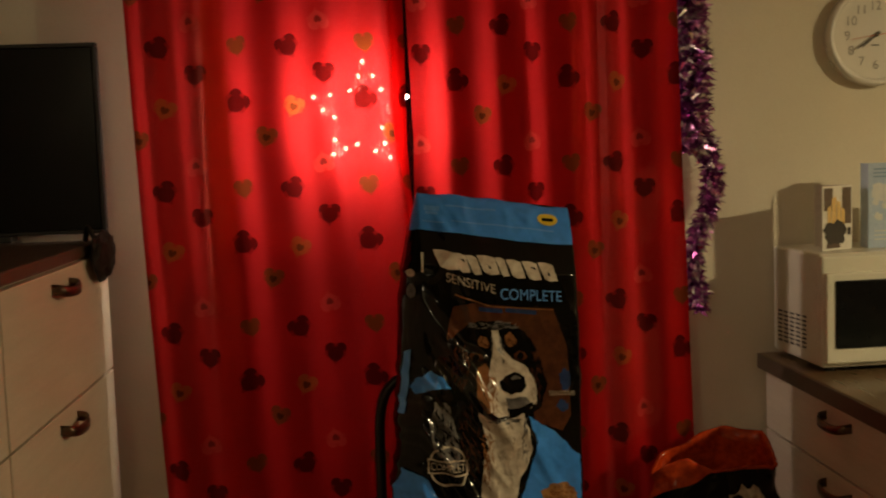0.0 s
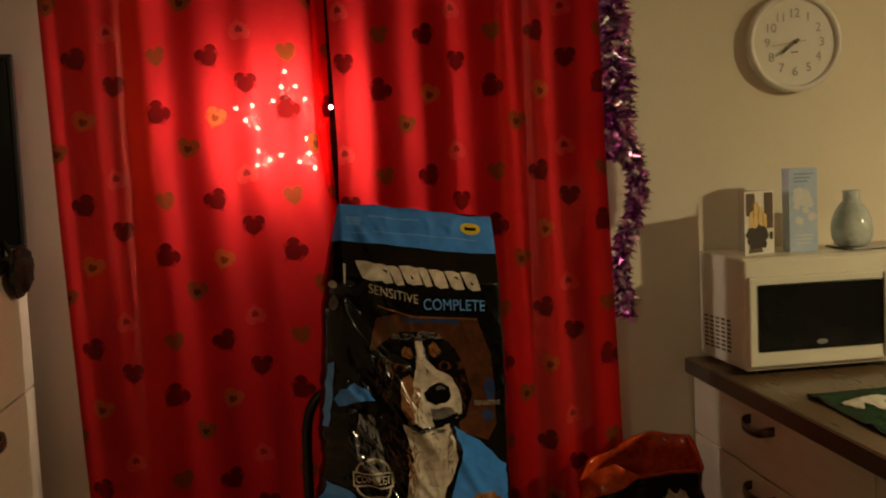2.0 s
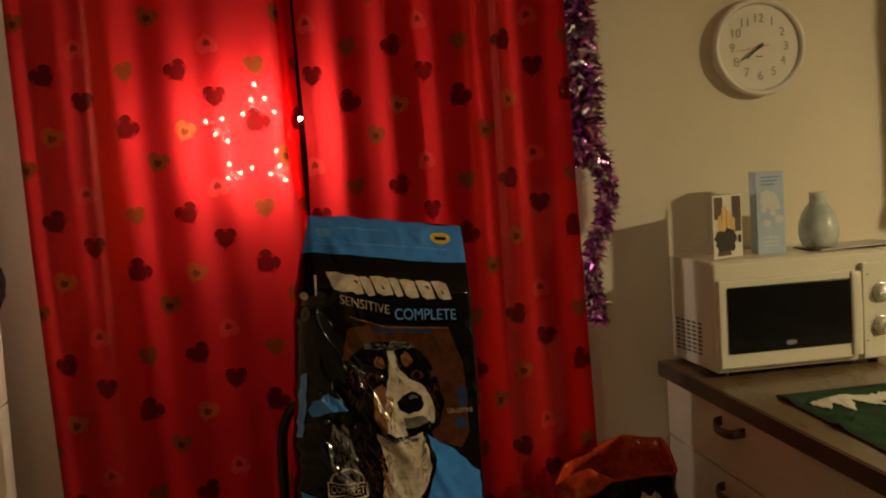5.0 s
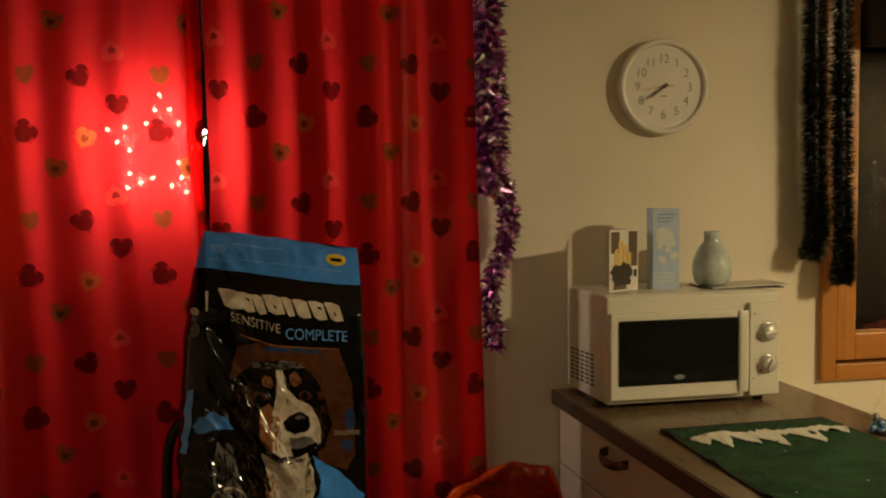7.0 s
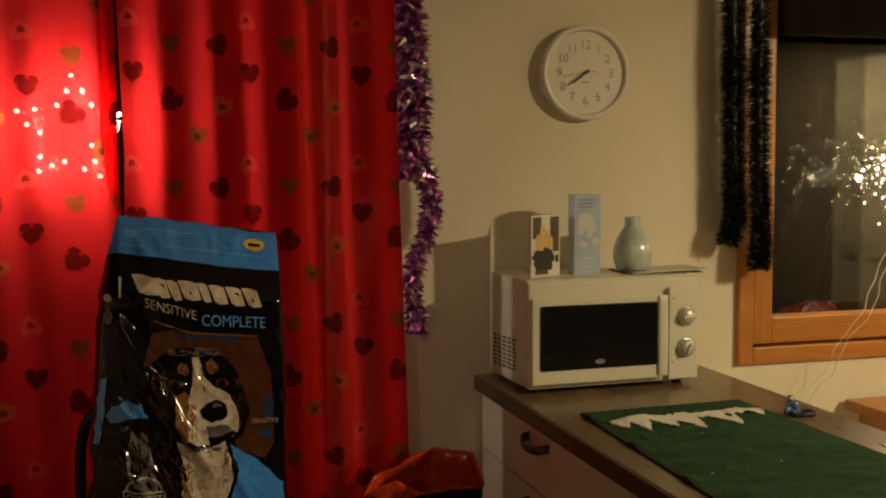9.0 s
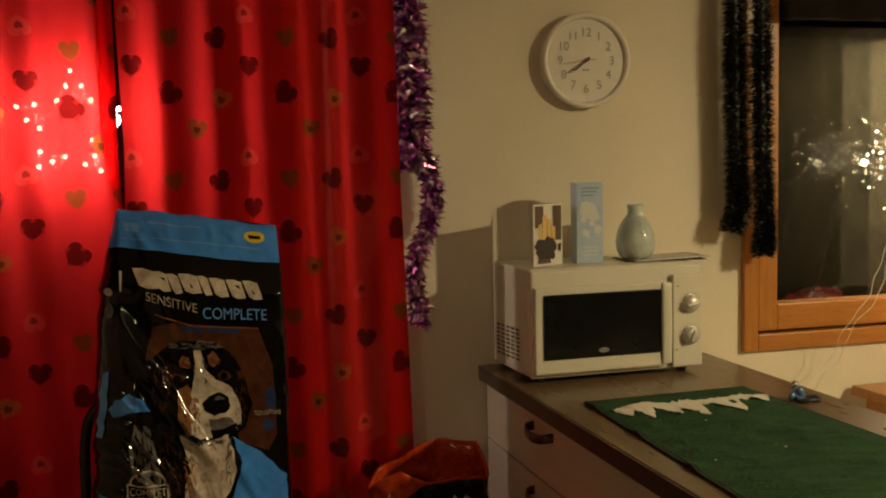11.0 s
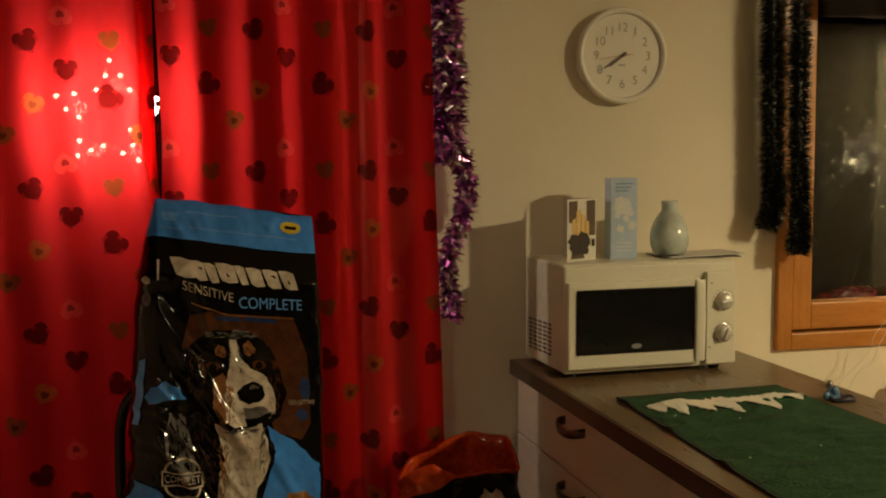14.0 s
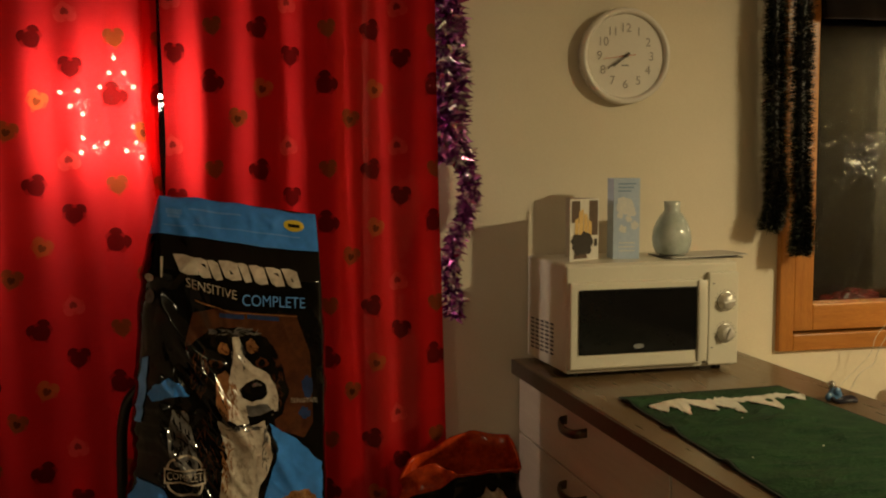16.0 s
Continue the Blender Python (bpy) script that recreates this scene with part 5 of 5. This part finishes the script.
# ---------------------------------------------------------------- opened orange and black bag on the floor
sack = thing("opened_food_bag", (0.63, 2.38, 0.0), "opened black food bag with a crumpled orange top", "bag")


def open_front(a):
    """1 along the slack front of the opening, 0 at its folded corner and back."""
    return max(0.0, min(1.0, -math.sin(a) * 2.5)) * max(0.0, min(1.0, (math.cos(a) + 0.55) * 3))


def sack_at(a, v):
    """a: angle round, v: height 0 to 1, slightly crumpled."""
    c, s = math.cos(a), math.sin(a)
    squash = (abs(c) ** 3 + abs(s) ** 3) ** (-1 / 3)
    wide = 0.150 - 0.015 * v + 0.010 * math.sin(3 * a + v * 4)
    deep = 0.085 - 0.030 * v
    x, y = 0.640 + wide * c * squash, 2.375 + deep * s * squash
    n = Vector((x * 22, y * 22, v * 14))
    rim = 0.012 * math.sin(a * 2.0 + 0.6) + 0.006 * math.sin(a * 5 + 1.0) - 0.085 * max(0, -c - 0.2) ** 1.5 + 0.026 * max(0, s) - 0.030 * open_front(a)
    z = v * (0.748 + rim * v**3)
    return Vector((x + 0.020 * noise.noise(n), y + 0.018 * noise.noise(n + Vector((9, 0, 0))), z + 0.010 * v * noise.noise(n + Vector((0, 7, 0)))))


for name, v0, v1, mat, lab, lift in (("film", 0.0, 0.985, film_black, "black printed film", 0.0), ("rim", 0.932, 1.0, film_orange, "crumpled orange rim", 0.004)):
    bm = bmesh.new()
    rows = []
    for j in range(31):
        v = v0 + (v1 - v0) * j / 30
        ring = []
        for k in range(64):
            a = 2 * math.pi * k / 64
            lower = (0.035 * max(0, -math.cos(a)) - 0.062 * open_front(a)) * (1 - j / 30) if name == "rim" else 0
            ring.append(bm.verts.new(sack_at(a, v - lower) + Vector((math.cos(a), math.sin(a), 0)) * lift))
        rows.append(ring)
    inner = [[bm.verts.new(sack_at(2 * math.pi * k / 64, v1 - 0.10 * q) - Vector((math.cos(2 * math.pi * k / 64), math.sin(2 * math.pi * k / 64), 0)) * 0.004) for k in range(64)] for q in [0.1 * i for i in range(21)]] if name == "rim" else []
    rows += inner
    for r0, r1 in zip(rows, rows[1:]):
        for k in range(64):
            bm.faces.new((r0[k], r0[(k + 1) % 64], r1[(k + 1) % 64], r1[k]))
    if name == "film":
        bm.faces.new(rows[0][::-1])
    part(name, bm, mat, sack, lab, True)
for cx, cz, rx, rz, mat, seed in ((0.700, 0.615, 0.045, 0.060, film_cream, 3), (0.735, 0.585, 0.020, 0.045, film_tan, 5), (0.590, 0.590, 0.012, 0.012, film_white, 7), (0.68, 0.55, 0.03, 0.03, film_grey, 9)):
    bm = flat(oval(cx, cz, rx, rz, 0.2, 26, 0.35, seed), 0.012)
    for v in bm.verts:
        x, z = v.co.x, v.co.y
        best = min((sack_at(math.pi + math.pi * q / 60, z / 0.755) for q in range(61)), key=lambda p: abs(p.x - x))
        v.co = Vector((x, best.y - 0.003, z))
    part("print_patch", bm, mat, sack, "", True)

# ---------------------------------------------------------------- tall drawer unit by the left wall
XL = -0.742
drawer_unit(1.832, 2.596, XL, WL + 0.002, 1, 1.236, [0.957, 0.620, 0.30, 0.10], "tall pale wood drawer unit with dark bronze handles", 2.19, pale_wood_flat)
drawer_unit(1.06, 1.828, XL, WL + 0.002, 1, 1.236, [0.957, 0.620, 0.30, 0.10], "tall pale wood drawer unit with dark bronze handles", 1.45, pale_wood_flat)
cap = thing("cabinet_top", (-1.05, 1.8, 1.236), "dark brown board on top of the drawer units", "worktop")
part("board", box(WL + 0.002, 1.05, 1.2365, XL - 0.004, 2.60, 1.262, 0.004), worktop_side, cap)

tv = thing("television", (-1.05, 2.62, 1.262), "switched-off black flat television on the drawer unit", "television")
part("screen", box(-1.305, 2.612, 1.285, -0.753, 2.622, 1.712, 0.002), screen_black, tv, "dark glossy screen")
for x0, z0, x1, z1 in ((-1.317, 1.277, -0.742, 1.2845), (-1.317, 1.7125, -0.742, 1.722), (-1.317, 1.285, -1.3055, 1.712), (-0.7525, 1.285, -0.742, 1.712)):
    part("bezel", box(x0, 2.608, z0, x1, 2.630, z1, 0.003), black_plastic, tv)
part("back_cover", box(-1.30, 2.6305, 1.31, -0.79, 2.660, 1.69, 0.008), black_plastic, tv)
part("stand", box(-1.12, 2.600, 1.262, -0.96, 2.655, 1.2765, 0.003), black_plastic, tv)

pouch = thing("black_pouch", (-0.76, 2.47, 1.262), "small crumpled black pouch hanging over the cabinet corner", "pouch")
own = bmesh.new()
bmesh.ops.create_icosphere(own, subdivisions=4, radius=1)
for v in own.verts:
    c = v.co.copy()
    c *= 1 + 0.30 * noise.noise(c * 2.1 + Vector((3, 0, 0))) + 0.12 * noise.noise(c * 6)
    v.co = Vector((-0.722 + c.x * 0.020, 2.475 + c.y * 0.085, 1.235 + c.z * 0.052))
part("cloth", own, pouch_cloth, pouch, smooth=True)
part("strap", tube(spline([(-0.724, 2.42, 1.275), (-0.74, 2.43, 1.30), (-0.755, 2.47, 1.285), (-0.77, 2.52, 1.268)], 18), 0.006, 8), pouch_cloth, pouch, smooth=True)

# ---------------------------------------------------------------- lamps of the room
shade_glass = surface("opal_glass", (0.8, 0.78, 0.72), None, 0.4, relief=0)
pend = thing("pendant_lamp", (PENDANT[0], PENDANT[1], PENDANT[2]), "unseen pendant lamp, its open white shade added to dim the upper wall", "lamp")
# Unseen shade, its rim set below the bulb to dim the upper wall.
part("shade", lathe([(0.155, -0.026), (0.14, 0.06), (0.10, 0.12), (0.03, 0.16), (0.028, 0.157), (0.097, 0.116), (0.136, 0.057), (0.151, -0.026)], PENDANT, "Z", 40, None, False), shade_glass, pend, smooth=True)
part("flex", tube([(PENDANT[0], PENDANT[1], PENDANT[2] + 0.15), (PENDANT[0], PENDANT[1], TOP)], 0.003, 8), cord_white, pend)
